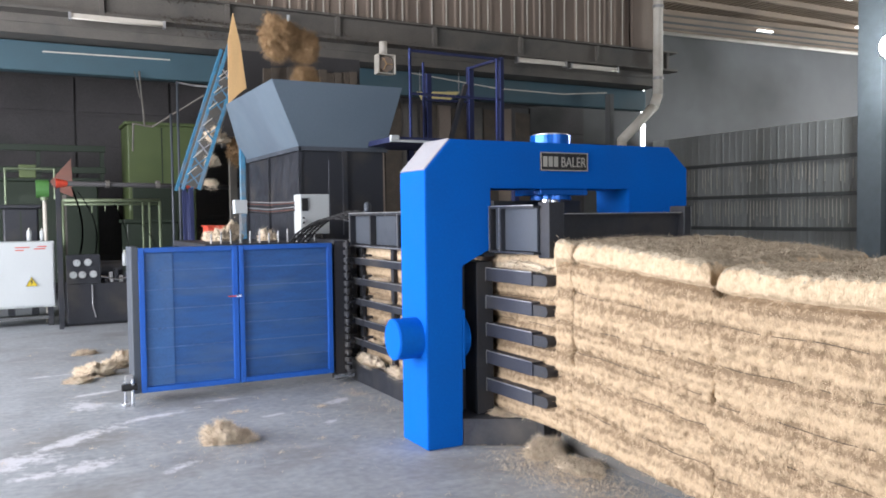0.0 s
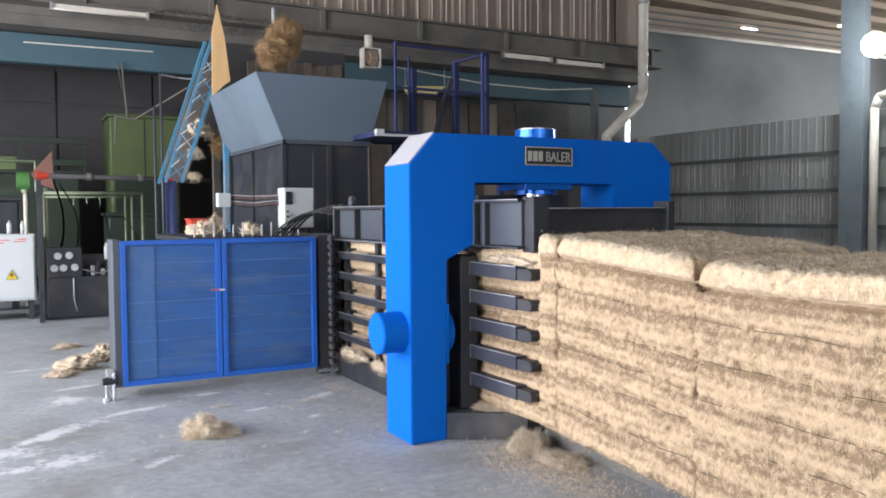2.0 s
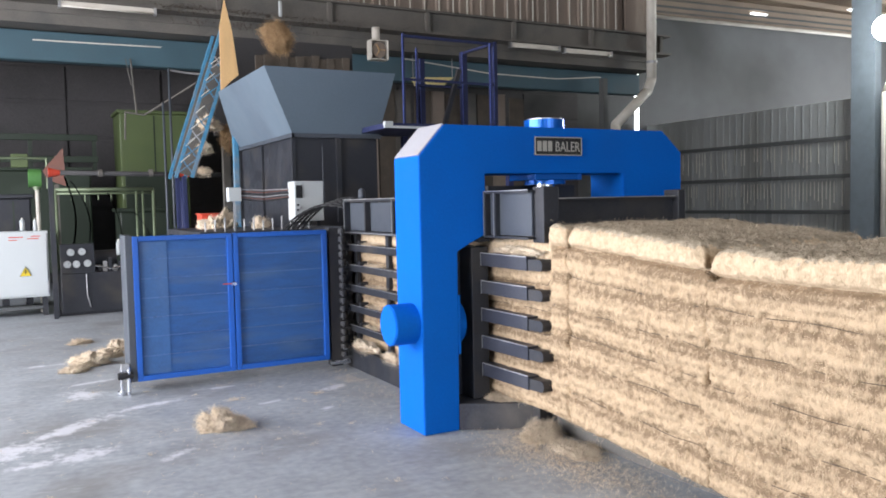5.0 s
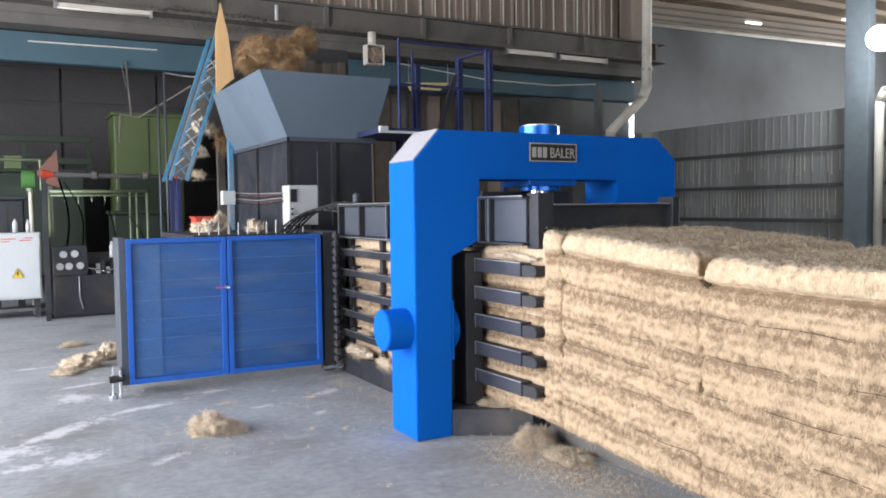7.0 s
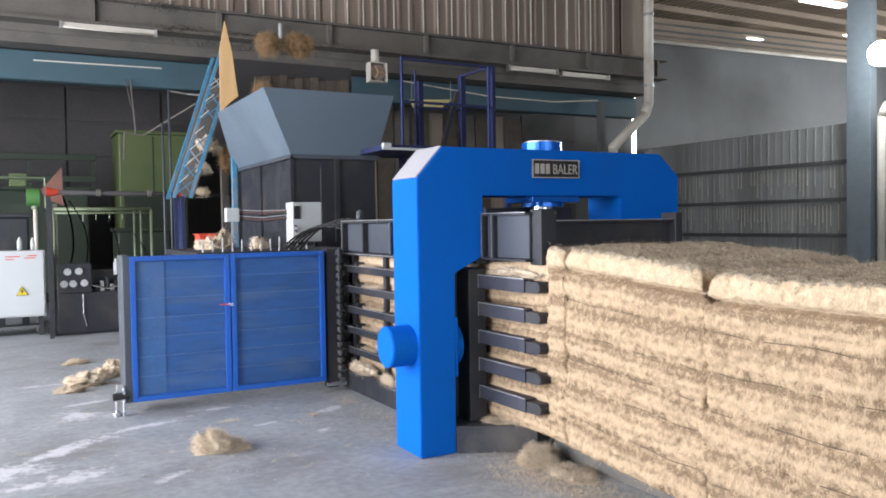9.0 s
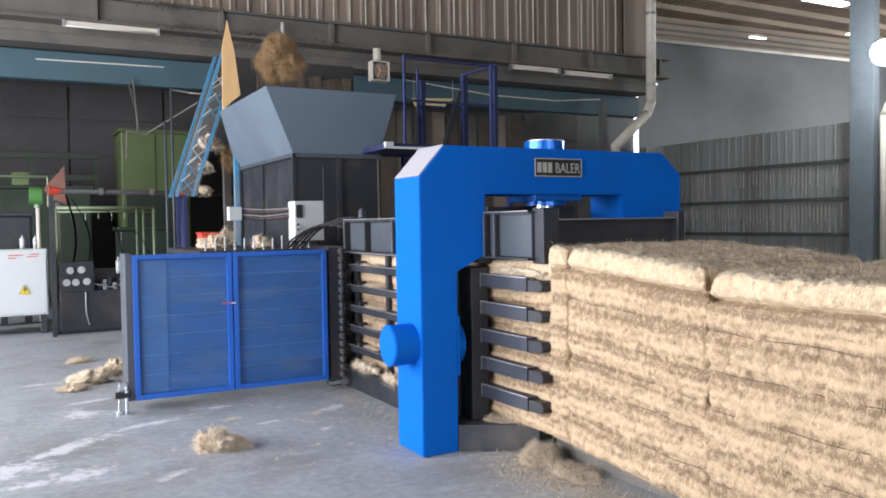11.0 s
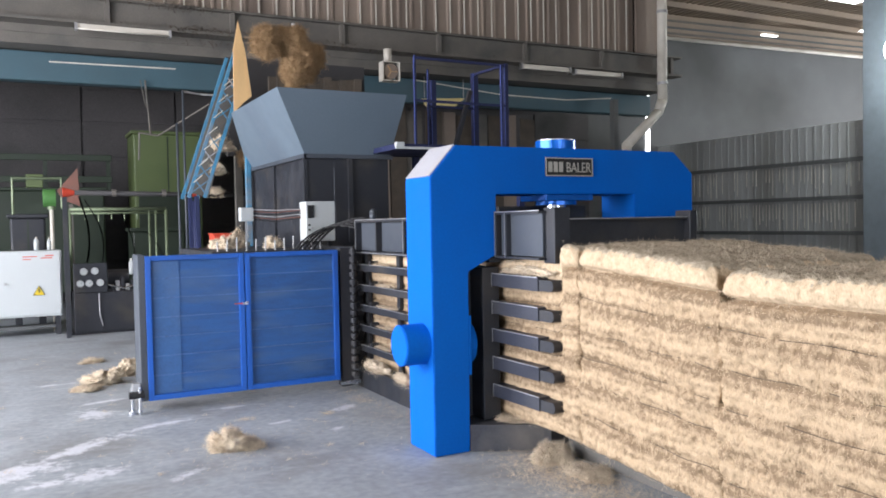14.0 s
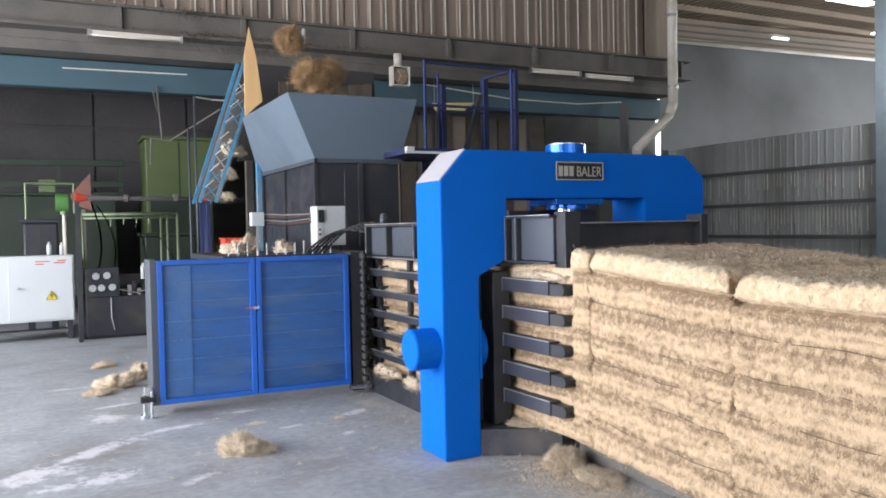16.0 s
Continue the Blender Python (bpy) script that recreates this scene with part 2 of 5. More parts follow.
def floor_material():
    m = mat("worn_concrete", (0.298, 0.322, 0.340), 0.6, vary=0.30, scale=2.6, bump=0.16, dirt=(0.19, 0.184, 0.172), dirt_amount=0.8, fine=17)
    n, l = m.node_tree.nodes, m.node_tree.links
    b = n["Principled BSDF"]
    link = b.inputs["Base Color"].links[0].from_socket
    tc = n.new("ShaderNodeTexCoord")
    mp = n.new("ShaderNodeMapping")
    mp.inputs["Rotation"].default_value = (0, 0, 0.5)
    mp.inputs["Scale"].default_value = (1.0, 2.6, 1.0)
    l.new(tc.outputs["Object"], mp.inputs["Vector"])
    t = n.new("ShaderNodeTexNoise")
    t.inputs["Scale"].default_value, t.inputs["Detail"].default_value, t.inputs["Roughness"].default_value = 1.8, 10, 0.74
    l.new(mp.outputs[0], t.inputs["Vector"])
    r = n.new("ShaderNodeMapRange")
    r.inputs[1].default_value, r.inputs[2].default_value, r.inputs[4].default_value = 0.53, 0.63, 0.5
    l.new(t.outputs[0], r.inputs[0])
    mx = n.new("ShaderNodeMix")
    mx.data_type = "RGBA"
    l.new(r.outputs[0], mx.inputs["Factor"])
    l.new(link, mx.inputs["A"])
    mx.inputs["B"].default_value = (0.42, 0.44, 0.455, 1)
    l.new(mx.outputs["Result"], b.inputs["Base Color"])
    return m


def smear(material, streaks, colour):
    """Pale powder trodden into the concrete along short streaks (x, y, half length, half width, turn)."""
    n, l = material.node_tree.nodes, material.node_tree.links
    b = n["Principled BSDF"]
    link = b.inputs["Base Color"].links[0].from_socket
    tc = n.new("ShaderNodeTexCoord")
    t = n.new("ShaderNodeTexNoise")
    t.inputs["Scale"].default_value, t.inputs["Detail"].default_value, t.inputs["Roughness"].default_value = 8.0, 10, 0.75
    l.new(tc.outputs["Object"], t.inputs["Vector"])
    best = None
    for x, y, a, w, turn in streaks:
        mp = n.new("ShaderNodeMapping")
        mp.vector_type = "TEXTURE"
        mp.inputs["Location"].default_value = (x, y, 0)
        mp.inputs["Rotation"].default_value = (0, 0, turn)
        mp.inputs["Scale"].default_value = (a, w, 1)
        l.new(tc.outputs["Object"], mp.inputs["Vector"])
        ln = n.new("ShaderNodeVectorMath")
        ln.operation = "LENGTH"
        l.new(mp.outputs[0], ln.inputs[0])
        if best is None:
            best = ln.outputs["Value"]
        else:
            m = n.new("ShaderNodeMath")
            m.operation = "MINIMUM"
            l.new(best, m.inputs[0])
            l.new(ln.outputs["Value"], m.inputs[1])
            best = m.outputs[0]
    k = n.new("ShaderNodeMath")
    k.operation, k.inputs[1].default_value = "MULTIPLY_ADD", 4.6
    l.new(t.outputs[0], k.inputs[0])
    neg = n.new("ShaderNodeMath")
    neg.operation, neg.inputs[1].default_value = "MULTIPLY", -1.0
    l.new(best, neg.inputs[0])
    l.new(neg.outputs[0], k.inputs[2])
    r = n.new("ShaderNodeMapRange")
    r.inputs[1].default_value, r.inputs[2].default_value, r.inputs[4].default_value = 1.35, 2.0, 0.9
    l.new(k.outputs[0], r.inputs[0])
    mx = n.new("ShaderNodeMix")
    mx.data_type = "RGBA"
    l.new(r.outputs[0], mx.inputs["Factor"])
    l.new(link, mx.inputs["A"])
    mx.inputs["B"].default_value = (*colour, 1)
    l.new(mx.outputs["Result"], b.inputs["Base Color"])


CONCRETE = floor_material()
smear(CONCRETE, ((-2.05, 1.52, 0.55, 0.11, 0.72), (-1.45, 1.95, 0.34, 0.06, 0.35), (-2.42, 1.10, 0.35, 0.20, 0.6), (-1.87, 2.62, 0.17, 0.24, 0.3), (-2.02, 0.80, 0.22, 0.14, 0.4), (-2.3, 0.75, 0.15, 0.10, 0.2), (-0.82, 2.25, 0.24, 0.05, 0.0), (0.0, 1.70, 0.16, 0.09, 0.8), (-2.1, 4.2, 0.25, 0.06, 0.0), (-1.47, 0.50, 0.18, 0.05, 0.7), (-1.75, 3.1, 0.3, 0.05, 0.3), (-0.30, 1.05, 0.10, 0.05, 0.9), (-0.62, 1.5, 0.10, 0.04, 0.2)), (0.60, 0.61, 0.64))


# ---- building helpers ----
def box(bm, x0, x1, y0, y1, z0, z1, bevel=0.0):
    r = bmesh.ops.create_cube(bm, size=1.0)
    for v in r["verts"]:
        v.co = Vector(((x0 + x1) / 2 + v.co.x * (x1 - x0), (y0 + y1) / 2 + v.co.y * (y1 - y0), (z0 + z1) / 2 + v.co.z * (z1 - z0)))
    if bevel:
        ed = list({e for v in r["verts"] for e in v.link_edges})
        bmesh.ops.bevel(bm, geom=ed, offset=bevel, segments=2, affect="EDGES", profile=0.5)
    return bm


def tube(bm, a, b, r, seg=12, r2=None):
    a, b = Vector(a), Vector(b)
    m = Matrix.Translation((a + b) / 2) @ (b - a).to_track_quat("Z", "Y").to_matrix().to_4x4()
    bmesh.ops.create_cone(bm, cap_ends=True, segments=seg, radius1=r, radius2=r if r2 is None else r2, depth=(b - a).length, matrix=m)
    return bm


def bar(bm, a, b, w, h):
    """A square-section bar from a to b."""
    a, b = Vector(a), Vector(b)
    m = Matrix.Translation((a + b) / 2) @ (b - a).to_track_quat("Z", "Y").to_matrix().to_4x4()
    r = bmesh.ops.create_cube(bm, size=1.0)
    for v in r["verts"]:
        v.co = m @ Vector((v.co.x * w, v.co.y * h, v.co.z * (b - a).length))
    return bm


def prism(bm, pts, axis, lo, hi):
    """A closed prism over a polygon given in the two other axes, in order (x, y, z without axis)."""
    def at(p, v):
        q = list(p)
        q.insert("xyz".index(axis), v)
        return q
    lows = [bm.verts.new(at(p, lo)) for p in pts]
    highs = [bm.verts.new(at(p, hi)) for p in pts]
    bm.faces.new(lows)
    bm.faces.new(list(reversed(highs)))
    n = len(pts)
    for i in range(n):
        bm.faces.new((lows[i], highs[i], highs[(i + 1) % n], lows[(i + 1) % n]))
    bmesh.ops.recalc_face_normals(bm, faces=bm.faces)
    return bm


def pipe_run(bm, pts, r, seg=10):
    for a, b in zip(pts, pts[1:]):
        tube(bm, a, b, r, seg)
    for p in pts[1:-1]:
        bmesh.ops.create_icosphere(bm, subdivisions=2, radius=r * 1.02, matrix=Matrix.Translation(p))
    return bm


def wire_run(bm, pts, r):
    """One continuous thin wire through the points."""
    rings = []
    for p in pts:
        p = Vector(p)
        rings.append([bm.verts.new(p + Vector((r * math.cos(a), 0, r * math.sin(a)))) for a in (0.0, 1.047, 2.094, 3.142, 4.189, 5.236)])
    for a, b in zip(rings, rings[1:]):
        for i in range(6):
            bm.faces.new((a[i], a[(i + 1) % 6], b[(i + 1) % 6], b[i]))
    bmesh.ops.recalc_face_normals(bm, faces=bm.faces)
    return bm


def B():
    return bmesh.new()


def thing(name, label, category, base=(0, 0, 0), group="", kind=""):
    ob = new(name)
    ob.empty_display_size = 0.1
    ob.location = base
    ob["base"] = base
    return tagged(ob, label, category, group, kind)


def mesh_of(name, bm, material, smooth=False):
    me = bpy.data.meshes.new(name)
    bm.to_mesh(me)
    bm.free()
    for mm in (material if isinstance(material, (list, tuple)) else (material,)):
        me.materials.append(mm)
    if smooth:
        for p in me.polygons:
            p.use_smooth = True
    return me


def part(name, bm, material, parent, label="", smooth=False, kind=""):
    ob = new(name, mesh_of(name, bm, material, smooth))
    ob.parent = parent
    if parent.parent is None:
        ob.matrix_parent_inverse = Matrix.Translation(-parent.location)
    return tagged(ob, label, kind=kind)


def solid(name, bm, material, label="", category="", kind="", smooth=False, group=""):
    """A thing or a piece of the setting that is one mesh."""
    return tagged(new(name, mesh_of(name, bm, material, smooth)), label, category, group, kind)


def strands(bm, spots, length, width, rnd, lift=0.5):
    """Short curved fibres at spots of (place, normal)."""
    for p, nrm in spots:
        d = Vector((rnd.uniform(-1, 1), rnd.uniform(-1, 1), rnd.uniform(-1, 1)))
        d = (d - d.dot(nrm) * nrm * (1 - lift) + nrm * lift * 0.6).normalized()
        s = d.cross(nrm)
        if s.length < 1e-3:
            continue
        s = s.normalized() * width
        k = length * rnd.uniform(0.4, 1.2)
        mid = p + d * k * 0.55 + nrm * k * 0.18
        end = p + d * k + Vector((0, 0, -0.18 * k))
        v = [bm.verts.new(q) for q in (p - s, p + s, mid + s * 0.8, mid - s * 0.8, end)]
        bm.faces.new((v[0], v[1], v[2], v[3]))
        bm.faces.new((v[3], v[2], v[4]))


def clump_mesh(name, rx, ry, rz, seed, material, count=220, length=0.09, flat=False, width=0.0016, rough=1.0):
    """A tangled lump of loose fibre with stray ends."""
    rnd = random.Random(seed)
    bm = B()
    bmesh.ops.create_icosphere(bm, subdivisions=5, radius=1.0)
    off = Vector((seed * 3.1, seed * 1.7, seed * 0.9))
    for v in bm.verts:
        d = v.co.normalized()
        k = 0.92 + 0.6 * noise.noise(d * 1.5 + off) + rough * (0.28 * noise.noise(d * 3.7 + off) + 0.10 * noise.noise(d * 9 + off) + 0.08 * noise.noise(d * 21 + off) + 0.06 * noise.noise(d * 44 + off))
        v.co = Vector((d.x * rx * k, d.y * ry * k, d.z * rz * k))
        if flat:
            v.co.z = max(v.co.z, -0.15 * rz) + 0.15 * rz
    bm.normal_update()
    vs = list(bm.verts)
    spots = [(v.co.copy(), v.normal.copy()) for v in (rnd.choice(vs) for _ in range(count))]
    strands(bm, spots, length, width, rnd, 0.6)
    return mesh_of(name, bm, material, True)


# ---- setting ----
bm = B()
bmesh.ops.create_grid(bm, x_segments=60, y_segments=60, size=0.5)
for v in bm.verts:
    v.co = Vector((-9.5 + (v.co.x + 0.5) * 42.0, -14.5 + (v.co.y + 0.5) * 31.0, 0.0))
    v.co.z = 0.004 * noise.noise(v.co * 0.8) - 0.003
solid("floor", bm, CONCRETE, "worn grey concrete hall floor with pale scuffs", "floor", "structure")


def corrugated(bm, axis, u0, u1, z0, z1, at, depth, pitch, rib=0.35):
    """A ribbed sheet: along x at a fixed y, or along y at a fixed x."""
    us, k, u = [], 0, u0
    while u < u1 - 1e-4:
        us += [(u, 0), (min(u + pitch * (1 - rib), u1), 0), (min(u + pitch * (1 - rib * 0.75), u1), depth), (min(u + pitch * (1 - rib * 0.25), u1), depth)]
        u += pitch
    us.append((u1, 0))
    rows = []
    for uu, d in us:
        p = (lambda z: (uu, at - d, z)) if axis == "x" else (lambda z: (at - d, uu, z))
        rows.append((bm.verts.new(p(z0)), bm.verts.new(p(z1))))
    for a, b in zip(rows, rows[1:]):
        if (a[0].co - b[0].co).length > 1e-5:
            bm.faces.new((a[0], b[0], b[1], a[1]))
    return bm


# upper storey wall over the machine bay, sheet by sheet
upper = thing("wall_upper", "brown weathered ribbed sheet wall above the girder", "wall", (0, 9.5, 5.2), kind="structure")
bm = B()
box(bm, -9, 10.95, 9.56, 9.7, 5.1, 8.12)
part("backing", bm, SHEET, upper)
x = -9.0
while x < 9.9:
    bm = B()
    corrugated(bm, "x", x, min(x + 1.06, 10.0), 5.22, 8.1, 9.54, 0.035, 0.265, 0.3)
    part("sheet", bm, SHEET, upper)
    x += 1.08
bm = B()
box(bm, 10.02, 10.93, 9.46, 9.55, 5.2, 8.1)
part("corner_panel", bm, SHEET, upper)
bm = B()
for i in range(60):
    xx = -8.8 + i * 0.32
    box(bm, xx, xx + 0.024, 9.49, 9.502, 5.24 + 0.04 * (i % 3), 8.0)
part("rib_edges", bm, OFFWHITE, upper, "pale strips along the rib edges", kind="stuff")

girder = thing("girder", "rusty dusty steel girder under the upper wall", "girder", (0, 9.4, 4.87), kind="structure")
x = -9.0
while x < 10.9:
    bm = B()
    x1 = min(x + 1.96, 11.15)
    box(bm, x, x1, 9.38, 9.46, 4.86, 5.22, 0.008)
    part("web_plate", bm, RUSTY, girder)
    bm = B()
    box(bm, x1 - 0.06, x1 + 0.02, 9.3, 9.5, 4.84, 5.23)
    part("stiffener", bm, RUSTY, girder)
    x += 2.0
bm = B()
box(bm, -9, 11.2, 9.25, 9.6, 4.80, 4.85)
part("flange", bm, RUSTY, girder)
bm = B()
box(bm, -9, 11.2, 9.25, 9.6, 5.215, 5.25)
part("flange", bm, RUSTY, girder)

solid("beam_teal", box(B(), -9, 11, 10.1, 10.35, 4.0, 4.48, 0.02), TEAL, "faded teal painted crossbeam", "beam", "structure")
solid("ledge", box(B(), -9, 11, 9.62, 10.4, 4.5, 4.67), RUSTY, "dusty concrete ledge over the teal beam", "ledge", "structure")
solid("ledge_back", box(B(), -9, 11, 9.601, 9.715, 4.672, 5.12), RUSTY, "dusty infill behind the girder", "ledge", "structure")
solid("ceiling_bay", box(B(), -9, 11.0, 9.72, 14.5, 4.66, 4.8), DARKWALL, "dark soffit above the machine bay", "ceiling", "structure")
wall_bay = thing("wall_bay", "dark mottled wall at the back of the machine bay", "wall", (0, 14.5, 0), kind="structure")
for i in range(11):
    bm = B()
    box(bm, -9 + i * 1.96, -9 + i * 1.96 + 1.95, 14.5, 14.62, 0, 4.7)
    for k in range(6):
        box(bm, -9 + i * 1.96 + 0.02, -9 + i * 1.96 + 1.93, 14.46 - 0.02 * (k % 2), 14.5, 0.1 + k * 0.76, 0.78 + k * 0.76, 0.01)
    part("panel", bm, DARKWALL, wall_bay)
solid("wall_far", box(B(), -9.5, 32.5, 16.0, 16.2, 0, 8.3), FARWALL, "grey unlit sheet wall far back", "wall", "structure")
solid("wall_end", box(box(box(B(), 32.4, 32.6, -14.5, 0.5, 0, 8.3), 32.4, 32.6, 11.5, 16.2, 0, 8.3), 32.4, 32.6, 0.5, 11.5, 6.4, 8.3), WALLSHEET, "grey sheet end wall", "wall", "structure")
bm = B()
for x0, x1, z0, z1 in ((-9.5, -5.2, 0, 8.3), (3.2, 32.5, 0, 8.3), (-5.2, 3.2, 5.4, 8.3)):
    box(bm, x0, x1, -14.6, -14.3, z0, z1)
solid("wall_rear", bm, HALLWALL, "dusty wall with a wide doorway", "wall", "structure")
bm = B()
for y0, y1, z0, z1 in ((-14.4, -4.5, 0, 8.3), (7.7, 16.2, 0, 8.3), (-4.5, 7.7, 5.6, 8.3)):
    box(bm, -9.5, -9.2, y0, y1, z0, z1)
solid("wall_side", bm, HALLWALL, "dusty side wall with a wide open doorway", "wall", "structure")

# ribbed partition on the far side, with girts
part_wall = thing("wall_partition", "grey ribbed sheet partition with horizontal girts", "wall", (16.6, 10, 0), kind="structure")
y = 4.0
while y < 15.9:
    bm = B()
    corrugated(bm, "y", y, min(y + 0.98, 15.95), 0.0, 3.96, 16.6, 0.014, 0.245, 0.32)
    part("sheet", bm, WALLSHEET, part_wall)
    y += 1.0
for z in (1.08, 2.01, 2.98):
    bm = B()
    box(bm, 16.50, 16.566, 4.0, 15.95, z - 0.05, z + 0.05)
    part("girt", bm, GIRT, part_wall)
# off-white strips of random length paint the glint on the ribs
bm = B()
rnd = random.Random(4)
for i in range(70):
    yy = 7.9 + i * 0.116
    for z in (1.1, 2.1):
        if rnd.random() < 0.75:
            k = rnd.uniform(0.35, 0.75)
            box(bm, 16.556, 16.566, yy, yy + 0.016, z + 0.78 - k, z + 0.78)
part("rib_edges", bm, OFFWHITE, part_wall, "pale strips along the rib edges", kind="stuff")
bm = B()
box(bm, 16.62, 16.7, 4.0, 15.95, 0, 3.95)
part("backing", bm, WALLSHEET, part_wall)
solid("steel_column", box(B(), 16.2, 16.45, 7.62, 8.25, 0, 8.1, 0.01), COLUMN, "blue-grey steel roof column", "column", "structure")

bm = B()
box(bm, -9.5, 32.5, -14.5, 16.2, 8.12, 8.25)
for i in range(24):
    yy = -13.5 + i * 1.24
    box(bm, -9.2, 32.4, yy, yy + 0.09, 7.95, 8.12)
for i in range(170):
    xx = -9.2 + i * 0.245
    box(bm, xx, xx + 0.05, 9.8, 15.9, 8.09, 8.12)
solid("ceiling", bm, ROOFSHEET, "brown roof sheets on purlins", "roof", "structure")


def daylight_gap(x0, x1, y0, y1, z):
    g = solid("roof_light", box(B(), x0, x1, y0, y1, z - 0.03, z), SKYGLOW, "small bright daylight gap under the roof", "skylight", "structure")
    return g


daylight_gap(20.2, 20.9, 14.68, 14.80, 7.77)
daylight_gap(23.6, 25.0, 13.3, 13.55, 7.94)
daylight_gap(18.3, 20.1, 10.85, 11.25, 7.94)
bm = B()
bar(bm, (10.9, 15.42, 7.72), (32.3, 14.26, 7.72), 0.2, 0.8)
for v in bm.verts:
    v.co.z = 7.36 if v.co.z < 7.72 else 8.11
solid("fascia", bm, ROOFSHEET, "brown sheet fascia along the eaves", "fascia", "structure")
for k, z in enumerate((7.50, 7.68, 7.90)):
    solid("purlin", bar(B(), (10.9, 15.27, z), (32.3, 14.11, z), 0.07, 0.05), (RUSTY, GIRT, RUSTY)[k], "dark rusty purlin along the eaves", "purlin", "structure")
solid("gutter", tube(B(), (10.9, 15.27, 7.33), (32.3, 14.11, 7.33), 0.06, 12), OFFWHITE, "pale dusty gutter pipe along the eaves", "gutter", "structure", smooth=True)
solid("door_slit", box(B(), 16.08, 16.24, 15.95, 15.98, 3.7, 5.65), SKYGLOW, "tall bright slit of daylight in the far wall", "opening", "structure")

flood = thing("floodlight", "bright white floodlight high on the far column", "lamp", (16.3, 7.45, 5.35))
bm = B()
bmesh.ops.create_uvsphere(bm, u_segments=24, v_segments=12, radius=0.28, matrix=Matrix.Translation((15.1, 6.63, 5.23)))
part("lamp_globe", bm, LAMPGLOW, flood, smooth=True)
bm = B()
tube(bm, (15.2, 6.7, 5.25), (16.25, 7.7, 5.3), 0.04)
part("bracket", bm, DULL, flood)

dp = thing("downpipe", "dusty white plastic downpipe with two bends", "pipe", (10.6, 9.2, 3), kind="structure")
part("pipe", pipe_run(B(), [(10.56, 9.2, 8.05), (10.54, 9.2, 4.22), (10.42, 9.2, 3.95), (9.49, 9.2, 3.17), (9.49, 9.2, 0.0)], 0.11), OFFWHITE, dp, smooth=True)
for z in (6.2, 4.6):
    part("clamp", tube(B(), (10.55, 9.2, z - 0.03), (10.55, 9.2, z + 0.03), 0.13), DULL, dp)
dp = thing("downpipe", "white plastic downpipe on the far column", "pipe", (16.1, 7.5, 0), kind="structure")
part("pipe", pipe_run(B(), [(16.1, 7.26, 0.0), (16.1, 7.26, 3.95), (16.1, 7.14, 4.2), (16.1, 6.2, 4.4)], 0.1), OFFWHITE, dp, smooth=True)
solid("post", box(B(), 9.36, 9.48, 9.45, 9.6, 0, 4.22), GIRT, "dusty pale post under the girder", "post", "structure")
solid("cable", pipe_run(B(), [(4.5, 9.6, 4.36), (6.5, 9.6, 4.18), (8.2, 9.6, 4.16), (9.4, 9.6, 4.26)], 0.012, 6), OFFWHITE, "thin pale cable slung under the girder", "cable")


def tube_light(x0, x1, z):
    t = thing("tube_light", "unlit fluorescent tube fitting under the girder", "lamp", (x0, 9.3, z), "tube lights")
    part("housing", box(B(), x0, x1, 9.2, 9.27, z, z + 0.07, 0.008), OFFWHITE, t)
    part("tube", tube(B(), (x0 + 0.03, 9.19, z - 0.015), (x1 - 0.03, 9.19, z - 0.015), 0.016), OFFWHITE, t, smooth=True)
    for xx in (x0, x1 - 0.04):
        part("end_cap", box(B(), xx, xx + 0.04, 9.17, 9.28, z - 0.04, z + 0.075), DULL, t)


tube_light(-1.55, -0.1, 4.72)
tube_light(6.75, 8.0, 4.70)
tube_light(8.1, 9.4, 4.68)
lead = solid("pipe_rail", pipe_run(B(), [(-1.9, 10.08, 4.32), (0.1, 10.08, 4.34)], 0.012, 8), OFFWHITE, "thin pale pipe along the teal beam", "pipe")

# ---- baler ----
baler = thing("baler", "large blue and black hydraulic baling press", "baler", (1.15, 2.5, 0))
D = 0.385
# left column, wide head narrowing to a straight leg
bm = B()
prism(bm, [(0, 0), (0.265, 0), (0.275, 1.215), (0.50, 1.325), (0.50, 1.735), (1.71, 1.735), (1.71, 1.40), (2.025, 1.215), (2.035, 0), (2.30, 0), (2.30, 1.895), (2.11, 2.06), (0.19, 2.06), (0, 1.85)], "y", 0, D)
bmesh.ops.bevel(bm, geom=[e for e in bm.edges], offset=0.006, segments=2, affect="EDGES")
part("portal_frame", bm, BLUE, baler, "glossy blue steel portal frame")
# thin plate that carries the painted sky reflection
bm = B()
prism(bm, [(0.004, 1.852), (0.192, 2.058), (0.1855, 2.066), (-0.005, 1.856)], "y", 0.012, D - 0.012)
part("bevel_plate", bm, SKY_BEVEL, baler, "bevel plate in pale grey for the sky's reflection")
# tension ram on top and under the beam
bm = B()
tube(bm, (1.14, 0.2, 2.06), (1.14, 0.2, 2.130), 0.15, 40)
part("ram_cap", bm, GLOSSBLUE, baler, smooth=False)
bm = B()
tube(bm, (1.14, 0.2, 2.130), (1.14, 0.2, 2.140), 0.13, 40)
part("cap_plate", bm, DULL, baler)
bm = B()
box(bm, 0.93, 1.35, 0.03, 0.36, 1.69, 1.735, 0.005)
tube(bm, (1.14, 0.2, 1.735), (1.14, 0.2, 1.66), 0.15, 32)
part("ram_flange", bm, GLOSSBLUE, baler)
bm = B()
tube(bm, (1.14, 0.2, 1.66), (1.14, 0.2, 1.56), 0.07, 24)
tube(bm, (1.02, 0.08, 1.66), (1.02, 0.08, 1.56), 0.035, 16)
part("ram_rod", bm, CHROME, baler, "chrome ram rod", smooth=False)
bm = B()
